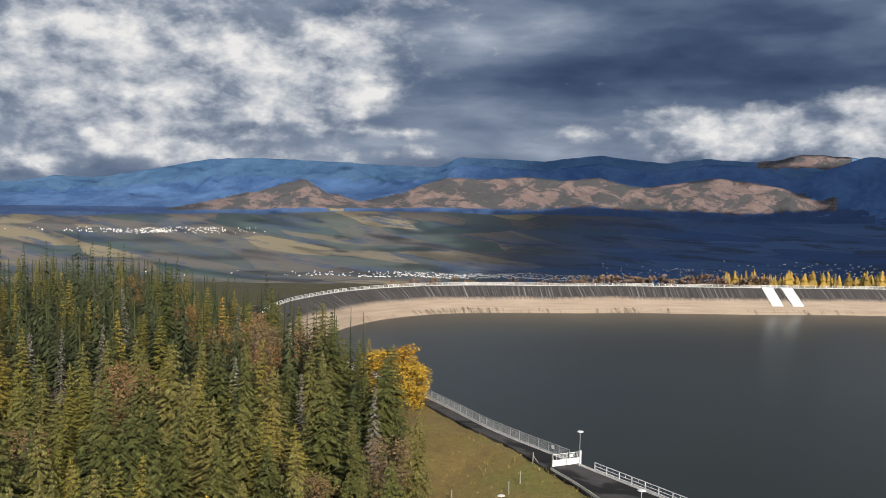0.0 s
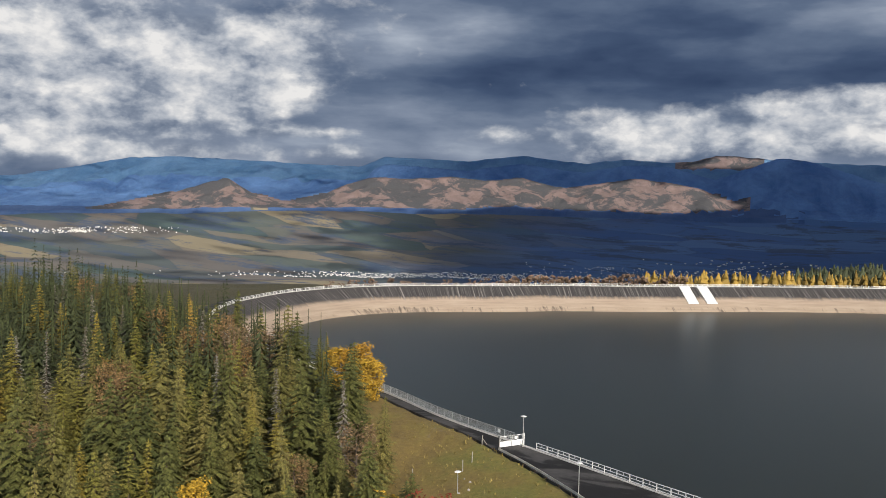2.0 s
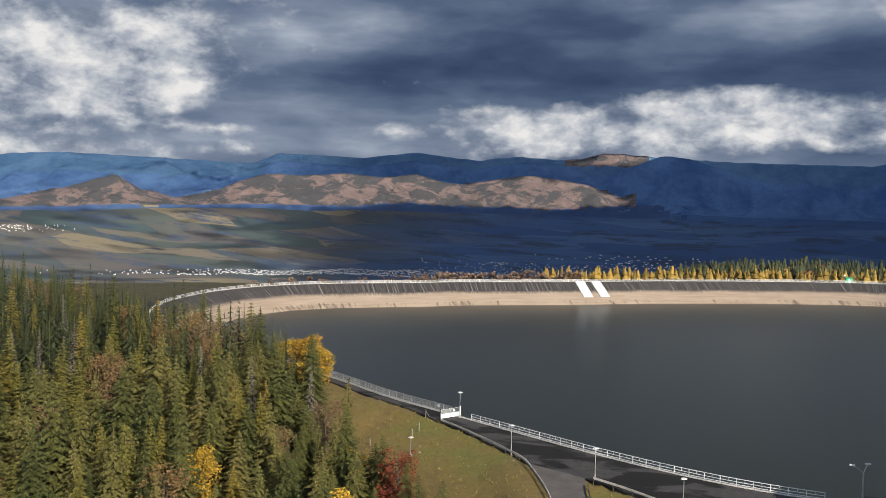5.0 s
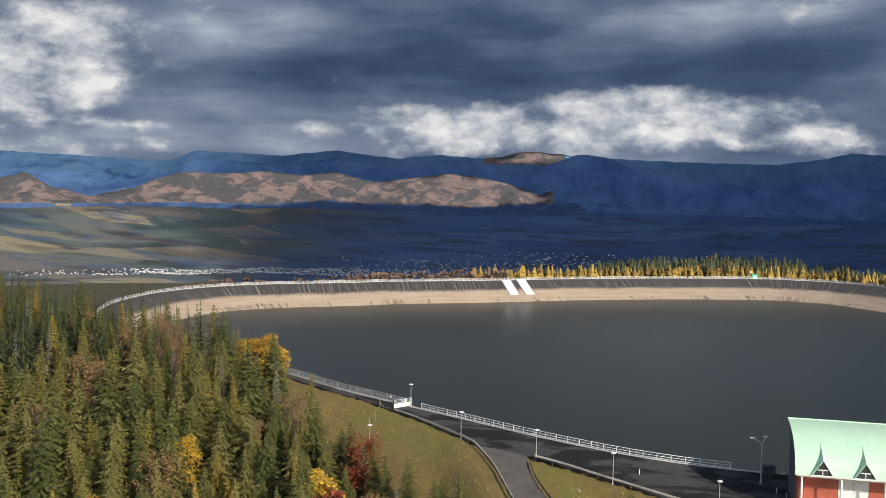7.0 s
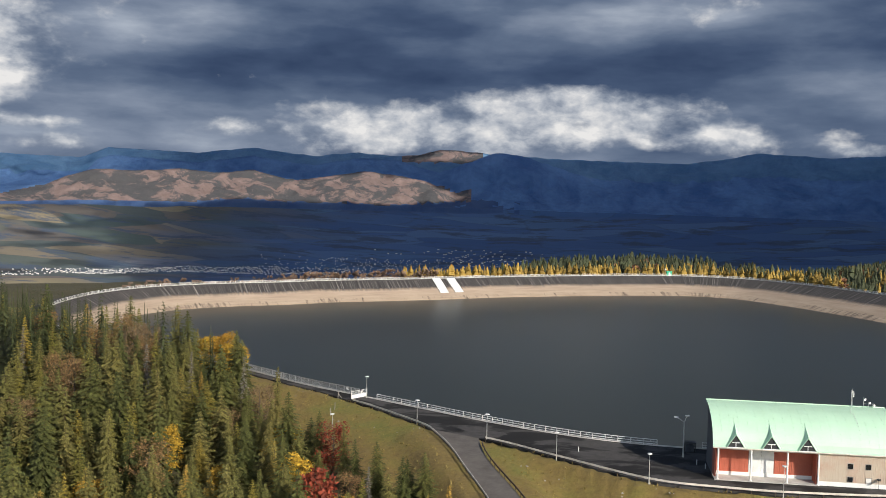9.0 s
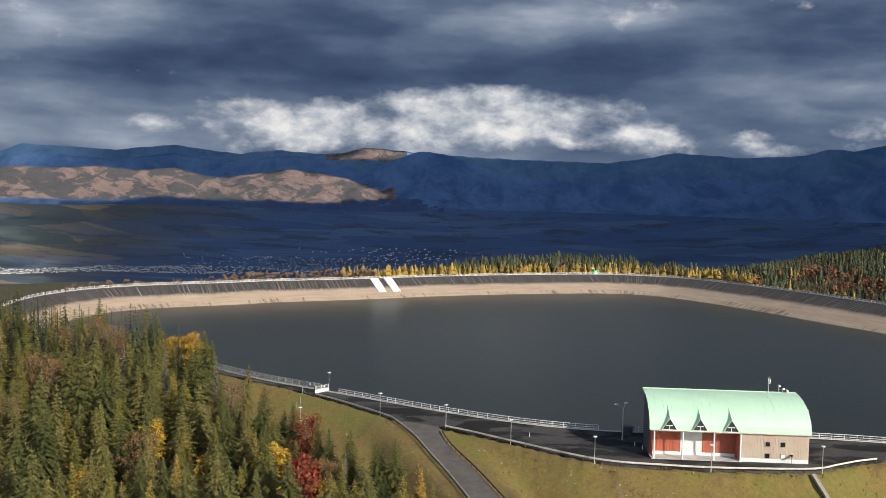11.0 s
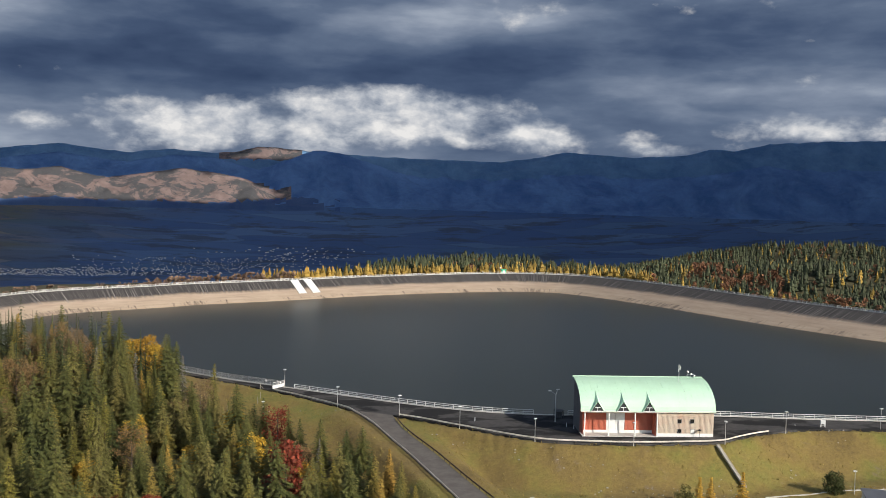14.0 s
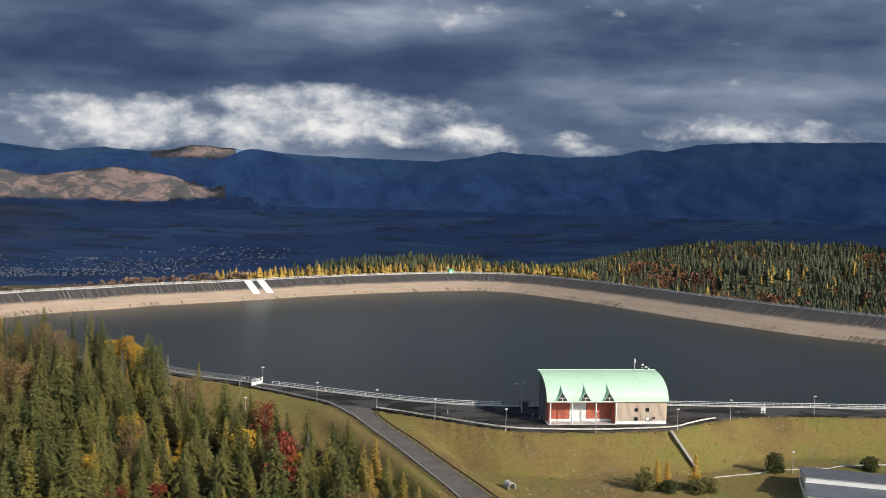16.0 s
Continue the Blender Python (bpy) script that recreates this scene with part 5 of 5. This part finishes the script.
def trunk_geo(h, r, seed, limbs=0, spread=0.0):
    rng = random.Random(seed)
    geos = [tube([(0, 0, -0.6), (0, 0, h * 0.05), (rng.uniform(-.1, .1), rng.uniform(-.1, .1), h * 0.5), (0, 0, h * 0.96)], [r * 1.35, r, r * 0.6, r * 0.1], 8)]
    for k in range(limbs):
        a, z = rng.uniform(0, 6.28), h * rng.uniform(0.25, 0.75)
        ln = spread * rng.uniform(0.5, 0.95)
        mid = (math.cos(a) * ln * 0.5, math.sin(a) * ln * 0.5, z + ln * 0.35)
        geos.append(tube([(0, 0, z), mid, (math.cos(a) * ln, math.sin(a) * ln, z + ln * rng.uniform(0.55, 0.9))], [r * 0.42, r * 0.26, r * 0.06], 5, False))
    return joined(*geos)


def leafy_geo(h, r, seed, clumps=26, leaves=34, size=0.5, low=0.28):
    """A broadleaf crown: leaf sprays gathered in uneven clumps, with gaps."""
    rng = random.Random(seed)
    v, f = [], []
    for _ in range(clumps):
        t = rng.uniform(low, 0.97)
        mid = low + (1 - low) * 0.42
        w = r * math.sqrt(max(0.05, 1 - ((t - mid) / (1.04 - mid if t > mid else mid - low + 0.12)) ** 2))
        a, d = rng.uniform(0, 6.28), w * rng.uniform(0.35, 0.95)
        cx, cy, cz, cr = d * math.cos(a), d * math.sin(a), h * t, r * rng.uniform(0.22, 0.4)
        for _ in range(leaves):
            p = Vector((rng.gauss(0, 1), rng.gauss(0, 1), rng.gauss(0, 0.75)))
            p = p.normalized() * cr * rng.uniform(0.45, 1.1) + Vector((cx, cy, cz))
            u = Vector((rng.gauss(0, 1), rng.gauss(0, 1), rng.gauss(0, 0.6))).normalized() * size * rng.uniform(0.6, 1.3)
            w2 = u.cross(Vector((rng.gauss(0, 1), rng.gauss(0, 1), rng.gauss(0, 1)))).normalized() * size * rng.uniform(0.4, 0.9)
            c = len(v)
            v += [p - u, p + w2, p + u, p - w2 * 0.6]
            f.append((c, c + 1, c + 2, c + 3))
    return v, f


def tree_proto(name, label, crown, trunk, leaf):
    """The first tree of a kind; the others are copies."""
    ob = thing(name, label, "tree")
    part("trunk", trunk, M["bark"], ob)
    part("crown", crown, leaf, ob)
    return ob


PROTO = {"spruce": [], "olive": [], "larch": [], "birch": [], "beech": [], "red": [], "bare": []}
for s, (h, r, wh, low) in enumerate(((22, 3.7, 26, 0.1), (20, 3.2, 24, 0.12), (23, 3.3, 27, 0.14), (18, 3.4, 22, 0.08), (21, 4.0, 25, 0.12), (16, 2.9, 21, 0.08))):
    PROTO["spruce"].append((h, tree_proto("spruce_tree", "dark green spruce with drooping ragged branches", spruce_geo(h, r * 1.1, 10 + s, wh, 13, low, 1.0, 10), trunk_geo(h, 0.24, s), M["spruce"])))
for s, (h, r) in enumerate(((19, 3.0), (16, 2.6), (14, 2.0))):
    PROTO["olive"].append((h, tree_proto("larch_tree", "olive-yellow larch turning in autumn", spruce_geo(h, r, 40 + s, 24, 12, 0.12, 0.55, 7), trunk_geo(h, 0.2, s), M["olive"])))
    PROTO["larch"].append((h, tree_proto("golden_larch_tree", "golden-yellow autumn larch with feathery branches", spruce_geo(h * 0.8, r * 0.82, 50 + s, 22, 11, 0.08, 0.5, 7), trunk_geo(h * 0.8, 0.17, s), M["larch"])))
    PROTO["beech"].append((h, tree_proto("broadleaf_tree", "russet-brown broadleaf tree half bare in autumn", leafy_geo(h * 0.85, 3.3 + 0.4 * s, 60 + s, 46, 42, 0.2), trunk_geo(h * 0.85, 0.24, s, 14, 3.2), M["beech"])))
for s, (h, r) in enumerate(((11, 3.6), (8, 2.6))):
    PROTO["birch"].append((h, tree_proto("yellow_tree", "broadleaf tree with dense golden-yellow leaves", leafy_geo(h, r, 70 + s, 64, 56, 0.24, 0.08), trunk_geo(h, 0.2, s, 9, 2.4), M["birch"])))
    PROTO["red"].append((h, tree_proto("red_tree", "broadleaf tree with crimson autumn leaves", leafy_geo(h, r * 0.9, 80 + s, 50, 50, 0.22, 0.12), trunk_geo(h, 0.18, s, 10, 2.4), M["red"])))
    PROTO["bare"].append((h * 1.5, tree_proto("dead_spruce_tree", "grey dead spruce with bare hanging twigs", spruce_geo(h * 1.5, 1.5, 90 + s, 24, 7, 0.2, 0.9, 3), trunk_geo(h * 1.5, 0.16, s), M["bare"])))
HEIGHT = {"spruce": (14, 22), "olive": (12, 18), "larch": (10, 15), "beech": (11, 15), "birch": (8, 11), "red": (8, 12), "bare": (12, 17)}
GROUP = {"spruce": "spruce forest", "olive": "larches in the forest", "larch": "golden larches", "beech": "broadleaf trees", "birch": "yellow trees", "red": "red trees", "bare": "dead spruces"}
used = {}


def plant(kind, x, y, top=None, h=None, z=None, broad=1.0):
    rng = random.Random(int(x * 131 + y * 17) & 0xffff)
    z = height(x, y) if z is None else z
    if top is not None:
        h = max(3.0, top - z)
    h0, proto = rng.choice(PROTO[kind])
    h = h or rng.uniform(*HEIGHT[kind])
    true = {"larch": 0.8, "beech": 0.85}.get(kind, 1.0) * h0
    s = h / true
    wide = s ** 0.75 * rng.uniform(0.95, 1.3) * broad
    m = pose(x, y, z - 0.1, rng.uniform(-2, 2), rng.uniform(-2, 2), rng.uniform(0, 360)) @ Matrix.Diagonal((wide, wide, s, 1))
    if id(proto) not in used:
        used[id(proto)] = proto
        ob = proto
        ob.matrix_world = m
    else:
        ob = copy_thing(proto, pose(0, 0, 0))
        ob.matrix_basis = m
    tagged(ob, group=GROUP[kind])
    spots.append((x, y))
    return ob


spots = []
LANDMARKS = [("spruce", -123.7, 84.5, 25), ("spruce", -104, 91.3, 22), ("spruce", -87.6, 87.2, 20.5), ("spruce", -84.2, 85.0, 19.3), ("birch", -81.5, 104.5, 10.8), ("birch", -78.5, 101.0, 8.5), ("birch", -85.5, 105, 9.6),
             ("olive", -81, 47.4, 12.2), ("larch", -91, 36.7, -0.5), ("red", -33.5, 34.6, 4.6), ("red", -27.7, -0.5, 5.4), ("spruce", -12.4, 18.0, 4.6), ("spruce", -15.8, 20.5, 2.4),
             ("larch", -6.4, 5.4, 2.8), ("larch", -3.6, 1.2, 1.0), ("larch", -9.5, 1.5, 2.2), ("beech", -101, 84, 17.5), ("beech", -96, 80, 16), ("red", -94, 16, -3), ("red", -98, 22, -4), ("olive", -112, 96, 18),
             ("spruce", -53.6, 61.2, 10.5), ("beech", -56, 57, 6.5), ("bare", -62, 63, 12), ("bare", -74, 62, 13), ("bare", -117, 62, 17), ("bare", -122, 58, 16), ("bare", -22, 14, 2.5),
             ("spruce", -37, 37, 6.5), ("spruce", -30, 30, 5.5), ("spruce", -27, 27, 3.8), ("spruce", -40, 33, 4.5), ("olive", -47, 47, 3.5), ("birch", -46, 42, 1.5), ("beech", -60, 45, 4),
             ("spruce", -68.5, 78, 15.5), ("spruce", -66, 72, 14.5), ("spruce", -71, 83, 15), ("larch", -116, 92, 19), ("olive", -108, 98, 15), ("olive", -1.0, -10, -0.5), ("larch", 1.5, -15, -2.5),
             ("larch", -8, -8, 0.5), ("spruce", -14, -4, 2.5), ("spruce", -17, 8, 3.2), ("olive", -21, 4, 3.5), ("birch", -38, 24, 1.0), ("olive", -52, 30, 5.0)]
for kind, x, y, top in LANDMARKS:
    plant(kind, x, y, top, broad=1.25 if kind == "birch" else 1.0)
rng = random.Random(5)
rest = []
tries = 0
tx = np.array([rng.uniform(-262, 4) for _ in range(16000)])
ty = np.array([rng.uniform(-55, 196) for _ in range(16000)])
t_in, t_edge = inside(FOREST, tx, ty), distance_to(FOREST, tx, ty)
while tries < 16000 and len(spots) + len(rest) < 980:
    x, y, edge, good = tx[tries], ty[tries], t_edge[tries], t_in[tries]
    tries += 1
    if not good:
        continue
    if x > -60 and y < -32:
        continue
    gap = 4.3 if x > -150 else 5.2
    if any((x - a) ** 2 + (y - b) ** 2 < gap * gap for a, b in spots) or any((x - a[0]) ** 2 + (y - a[1]) ** 2 < gap * gap for a in rest):
        continue
    p = rng.random()
    low = x > -70 and y < 45
    kind = "spruce" if p < 0.71 else "olive" if p < 0.865 else "larch" if p < (0.93 if low else 0.895) else "bare" if p < 0.92 else "beech" if p < 0.965 else "olive" if not low else "birch" if p < 0.98 else "red"
    rest.append((x, y, kind, edge))
# the nearest stand singly, the back of the forest is joined
rest.sort(key=lambda q: math.hypot(q[0] + 20, q[1] + 60))
count = 0
back = []
for x, y, kind, edge in rest:
    h = rng.uniform(*HEIGHT[kind]) * (0.75 + 0.25 * min(1, edge / 14)) * (0.82 if y < 35 and x > -60 else 1.0)
    if kind == "spruce":
        h *= 0.72 + 0.42 * rng.random() ** 1.5
        if count >= 270:
            back.append((x, y, h))
            continue
        count += 1
    if kind == "beech" and edge < 6:
        h *= 0.8
    plant(kind, x, y, None, h)
M["back_spruce"] = foliage("spruce_stand", (0.06, 0.07, 0.028), (0.06, 0.07, 0.028), (0.06, 0.07, 0.028))
lite = [spruce_geo(20, 3.6, 200 + s, 17, 8, 0.2, 1.0, 2) for s in range(4)]
geos = []
for k, (x, y, h) in enumerate(back):
    z = height(x, y)
    geos.append(moved(lite[k % 4], pose(x, y, z, 0, 0, k * 47) @ Matrix.Diagonal((0.95, 0.95, h / 20, 1))))
    geos.append(moved(tube([(0, 0, -0.5), (0, 0, 16)], [0.2, 0.06], 5), pose(x, y, z)))
if geos:
    tagged(new("spruce_forest", mesh_of("spruce_forest", *joined(*geos), M["back_spruce"])), "dense dark green spruce forest behind the near trees", "forest", kind="stuff")
for kind in PROTO:
    for h0, proto in PROTO[kind]:
        if id(proto) not in used:
            x, y = -100 - 3 * h0, 20 + 2 * h0
            plant(kind, x, y)

# shrubs and larches on the terrace
M["gold"] = foliage("bright_larch_needles", (0.46, 0.27, 0.035), (0.5, 0.29, 0.04), (0.44, 0.25, 0.035))
young = tree_proto("young_larch_tree", "small golden larch with dense feathery branches", spruce_geo(7, 1.35, 400, 15, 13, 0.05, 0.35, 10), trunk_geo(7, 0.11, 3), M["gold"])
tagged(young, group="young larches on the terrace")
young.matrix_world = pose(58.8, -2.4, height(58.8, -2.4) - 0.1)
for x, y, k in ((61.4, -1.8, 0.95), (68.2, -1.8, 1.15)):
    copy_thing(young, pose(0, 0, 0)).matrix_basis = pose(x, y, height(x, y) - 0.1, 0, 0, 70 * k) @ Matrix.Diagonal((k, k, k, 1))


def pine_bush(x, y, r, h, seed, label):
    ob = thing("pine_bush", label, "bush", pose(x, y, height(x, y) - 0.05), "pine bushes on the terrace")
    part("crown", leafy_geo(h, r, seed, 60, 46, 0.22, 0.02), M["spruce"], ob)
    part("stem", trunk_geo(h * 0.7, 0.1, seed, 6, r * 0.6), M["bark"], ob)


pine_bush(55.4, -3.4, 2.3, 5.2, 1, "dark green cone-shaped pine bush")
pine_bush(60.8, -5.2, 1.9, 2.5, 2, "low dark green mountain pine bush")
pine_bush(66.9, -5.4, 2.3, 2.8, 3, "low dark green mountain pine bush")
pine_bush(70.3, -5.0, 2.5, 3.0, 4, "low dark green mountain pine bush")
pine_bush(92.8, 8.0, 2.2, 4.8, 5, "round dark green pine bush")
pine_bush(118.5, 9.0, 2.2, 3.4, 6, "round dark green pine bush")


# ---- far woods ----
def far_tree(h, r, seed, rings=7, n=6, round_top=False):
    g = random.Random(seed)
    v, f = [], []
    for i in range(rings):
        t = i / rings
        w = r * (math.sin(math.pi * min(1, t * 0.9 + 0.14)) ** 0.7 if round_top else (1 - t) ** 0.85) * (1.15 if i % 2 else 0.72)
        for k in range(n):
            a = 6.283 * (k + 0.5 * (i % 2)) / n
            q = w * g.uniform(0.7, 1.3)
            v.append((q * math.cos(a), q * math.sin(a), h * (t + (0.06 if not round_top else 0.1)) - (0.05 * h if i % 2 else 0) + g.uniform(-0.02, 0.02) * h))
    v.append((0, 0, h))
    for i in range(rings - 1):
        for k in range(n):
            a, b = i * n + k, i * n + (k + 1) % n
            f.append((a, b, b + n, a + n))
    f += [((rings - 1) * n + k, (rings - 1) * n + (k + 1) % n, rings * n) for k in range(n)]
    return v, f


FAR = {"spruce": [far_tree(1, 0.23, s, 8, 6) for s in range(5)], "larch": [far_tree(1, 0.27, 10 + s, 8, 6) for s in range(5)], "beech": [leafy_geo(1, 0.4, 20 + s, 9, 8, 0.13, 0.15) for s in range(4)]}
def small_tree(h, r, seed, whorls, per, droop):
    """A light conifer of unit height for the woods beyond the dam."""
    v, f = spruce_geo(h, r, seed, whorls, per, 0.06, droop, 0)
    return [(a / h, b / h, c / h) for a, b, c in v], f


CLOSE = {"spruce": [small_tree(18, 4.0, 300 + s, 6, 5, 0.9) for s in range(4)], "larch": FAR["larch"], "beech": FAR["beech"]}
wood = {"spruce": ([], []), "larch": ([], []), "beech": ([], [])}


def far_plant(kind, x, y, z, h, dist_at):
    pick = CLOSE if dist_at < 45 else FAR
    g = pick[kind][int(abs(x * 7 + y * 3)) % len(pick[kind])]
    v, f = wood[kind]
    k = len(v)
    c, s = math.cos(x), math.sin(x)
    w = h * (0.9 + 0.25 * math.sin(x * 3.1 + y))
    v.extend((x + w * (a * c - b * s), y + w * (a * s + b * c), z + h * d) for a, b, d in g[0])
    f.extend(tuple(i + k for i in q) for q in g[1])


rng = random.Random(9)
cand = []
for i in range(len(CREST)):
    x, y = CREST[i]
    n = -CREST_N[i]
    if y < 205 or x < -78 or (x > 150 and y < 150):
        continue
    for _ in range(40):
        d = 13 + 160 * rng.random() ** 1.5
        cand.append((x + n[0] * d + rng.uniform(-3, 3), y + n[1] * d + rng.uniform(-3, 3), d))
for _ in range(15000):
    r = math.sqrt(rng.uniform(430 ** 2, 1500 ** 2)) if rng.random() < 0.6 else rng.uniform(430, 1500)
    a = math.radians(rng.uniform(3, 38))
    cand.append((C[0] + r * math.sin(a), C[1] + r * math.cos(a), 999))
cx, cy = np.array([c[0] for c in cand]), np.array([c[1] for c in cand])
cz = ground_z(cx, cy)
dist = distance_to(CREST[::3], cx, cy)
ok = ~inside(CREST, cx, cy) & (dist > 12)
rr, aa = np.hypot(cx - C[0], cy - C[1]), np.degrees(np.arctan2(cx - C[0], cy - C[1]))
ok &= (aa > -9.5) & ~((rr > 900) & (aa < 6)) & (rr < 1500)
patch_l, patch_b = fbm(cx, cy, 190, 3, 12), fbm(cx, cy, 230, 3, 13)
cells = {}
for i in np.nonzero(ok)[0]:
    gap = 3.8 if rr[i] < 650 else 5.4 if rr[i] < 900 else 6.6
    key = (int(cx[i] // gap), int(cy[i] // gap), gap)
    if key in cells:
        continue
    cells[key] = 1
    row = dist[i] < 38 and cx[i] < 170
    p = rng.random()
    if row:
        kind = "larch" if p < (0.85 if dist[i] < 28 else 0.45) else "spruce"
    elif aa[i] > 17 and patch_b[i] > 0.8:
        kind = "beech" if p < 0.8 else "spruce"
    elif patch_l[i] > 0.75:
        kind = "larch" if p < 0.6 else "spruce"
    else:
        kind = "larch" if p < 0.1 else "beech" if p < 0.15 else "spruce"
    h = {"spruce": rng.uniform(9, 17), "larch": rng.uniform(8, 13), "beech": rng.uniform(8, 12)}[kind] * (1.15 if aa[i] < 9 else 0.85)
    if row:
        h = rng.uniform(6.5, 10) + 0.16 * dist[i]
    far_plant(kind, cx[i], cy[i], cz[i] - 0.5, h, dist[i])
M["far_spruce"] = foliage("far_spruce", (0.055, 0.064, 0.032), (0.055, 0.064, 0.032), (0.055, 0.064, 0.032))
M["far_larch"] = foliage("far_larch", (0.29, 0.19, 0.042), (0.29, 0.19, 0.042), (0.29, 0.19, 0.042))
M["far_beech"] = foliage("far_broadleaf", (0.2, 0.095, 0.05), (0.2, 0.095, 0.05), (0.2, 0.095, 0.05))
for kind, label in (("spruce", "dark spruce woods on the far hills"), ("larch", "golden larch stands behind the far dam"), ("beech", "orange and russet broadleaf patches in the far woods")):
    v, f = wood[kind]
    tagged(new(f"far_{kind}_woods", mesh_of(f"far_{kind}_woods", v, f, M["far_" + kind])), label, "woods", kind="stuff")

# scrub on the outer edge of the far crest
v, f = [], []
for i in range(len(CREST)):
    x, y = CREST[i]
    if y > 300 and -205 < x < -60 and rng.random() < 0.85:
        for _ in range(3):
            d = rng.uniform(8.2, 14)
            px, py = x - CREST_N[i][0] * d, y - CREST_N[i][1] * d
            z = -1.0 - 0.5 * (d - 8)
            g = FAR["beech"][rng.randrange(4)]
            k, h = len(v), rng.uniform(3.0, 5.6) * (1.2 if x > -140 else 0.8)
            v.extend((px + h * a, py + h * b, z - 0.3 + h * c) for a, b, c in g[0])
            f.extend(tuple(j + k for j in q) for q in g[1])
M["scrub"] = foliage("russet_scrub", (0.2, 0.135, 0.095), (0.2, 0.135, 0.095), (0.2, 0.135, 0.095))
tagged(new("scrub", mesh_of("scrub", v, f, M["scrub"])), "russet and straw-coloured scrub behind the far crest", "scrub", kind="stuff")


# ---- villages in the valley ----
def village(name, label, spots, mat_wall, mat_roof):
    wv, wf, rv, rf = [], [], [], []
    az0, r0 = np.radians([q[0] for q in spots]), np.array([q[1] for q in spots])
    xs, ys = C[0] + r0 * np.sin(az0), C[1] + r0 * np.cos(az0)
    for (az, r, w, d, h), x, y, z in zip(spots, xs, ys, ground_z(xs, ys)):
        g = moved(box(-w / 2, w / 2, -d / 2, d / 2, -2, h), pose(x, y, z, 0, 0, rng.uniform(0, 90)))
        k = len(wv)
        wv += g[0]
        wf += [tuple(i + k for i in q) for q in g[1]]
        roof = [(-w * .55, -d * .55, h), (w * .55, -d * .55, h), (w * .55, d * .55, h), (-w * .55, d * .55, h), (-w * .5, 0, h + d * 0.4), (w * .5, 0, h + d * 0.4)]
        g = moved((roof, [(0, 1, 5, 4), (2, 3, 4, 5), (0, 4, 3), (1, 2, 5), (3, 2, 1, 0)]), pose(x, y, z, 0, 0, rng.uniform(0, 90)))
        k = len(rv)
        rv += g[0]
        rf += [tuple(i + k for i in q) for q in g[1]]
    ob = tagged(new(name, mesh_of(name, wv, wf, mat_wall)), label, "village", kind="stuff")
    part("roofs", (rv, rf), mat_roof, ob)


houses = [(rng.gauss(-22, 6), rng.uniform(2890, 3060), rng.uniform(2.6, 4.6), rng.uniform(2.6, 4), rng.uniform(2, 3.2)) for _ in range(900)]
houses += [(rng.gauss(-11, 3), rng.uniform(3000, 3240), rng.uniform(2, 4), rng.uniform(2, 3), rng.uniform(1.5, 2.5)) for _ in range(320)]
houses += [(rng.gauss(-5.5, 2.2), rng.uniform(3180, 3420), rng.uniform(3, 9), rng.uniform(3, 5), rng.uniform(2, 3.5)) for _ in range(90)]
village("village", "scattered white houses of a village in the shaded valley", houses, M["plaster"], M["roof_grey"])
town = [(rng.gauss(-43.5, 2.6), rng.uniform(3690, 3790), rng.uniform(2, 5), rng.uniform(2, 3.5), rng.uniform(1.2, 2.6)) for _ in range(240)]
village("town", "distant sunlit white town on the valley floor", town, M["plaster"], M["plaster"])

# ---- stones and tussocks on the banks ----
sv, sf, tv, tf = [], [], [], []
pts = [(rng.uniform(-60, 130), rng.uniform(-25, 92)) for _ in range(15000)]
px, py = np.array([p[0] for p in pts]), np.array([p[1] for p in pts])
pz = ground_z(px, py)
free = ~inside(YARD, px, py) & ~inside(LANE, px, py) & ~inside(CREST, px, py) & ~inside(FOREST, px, py)
lane_near = np.min(np.hypot(px[:, None] - LANE_MID[None, :, 0], py[:, None] - LANE_MID[None, :, 1]), 1) < 5.5
stony = fbm(px, py, 22, 3, 15)
for i in np.nonzero(free & ~lane_near)[0]:
    x, y, z = px[i], py[i], pz[i]
    scree = 38 < x < 72 and -6 < y < 9
    if (stony[i] > 0.8 and rng.random() < 0.35) or (scree and rng.random() < 0.5):
        s = rng.uniform(0.1, 0.34)
        k = len(sv)
        sv += [(x + s * rng.uniform(.6, 1.2) * a, y + s * rng.uniform(.6, 1.2) * b, z + s * c) for a, b, c in ((1, 0, 0), (0.3, 0.9, 0), (-0.8, 0.5, 0), (-0.7, -0.7, 0), (0.4, -0.9, 0), (0, 0, 0.8))]
        sf += [(k + j, k + (j + 1) % 5, k + 5) for j in range(5)]
    elif rng.random() < 0.5:
        k, h = len(tv), rng.uniform(0.15, 0.5)
        for j in range(4):
            a = rng.uniform(0, 6.28)
            c, s2 = math.cos(a), math.sin(a)
            tv += [(x - s2 * 0.1, y + c * 0.1, z - 0.1), (x + s2 * 0.1, y - c * 0.1, z - 0.1), (x + c * h * 0.7, y + s2 * h * 0.7, z + h)]
            tf.append((k + 3 * j, k + 3 * j + 1, k + 3 * j + 2))
tagged(new("stones", mesh_of("stones", sv, sf, M["stone"])), "pale loose stones scattered on the grass banks", "stones", kind="stuff")
M["tuft"] = foliage("grass_tufts", (0.3, 0.225, 0.07), (0.3, 0.225, 0.07), (0.3, 0.225, 0.07))
tagged(new("grass_tufts", mesh_of("grass_tufts", tv, tf, M["tuft"])), "dry autumn grass tufts on the banks", "grass", kind="stuff")
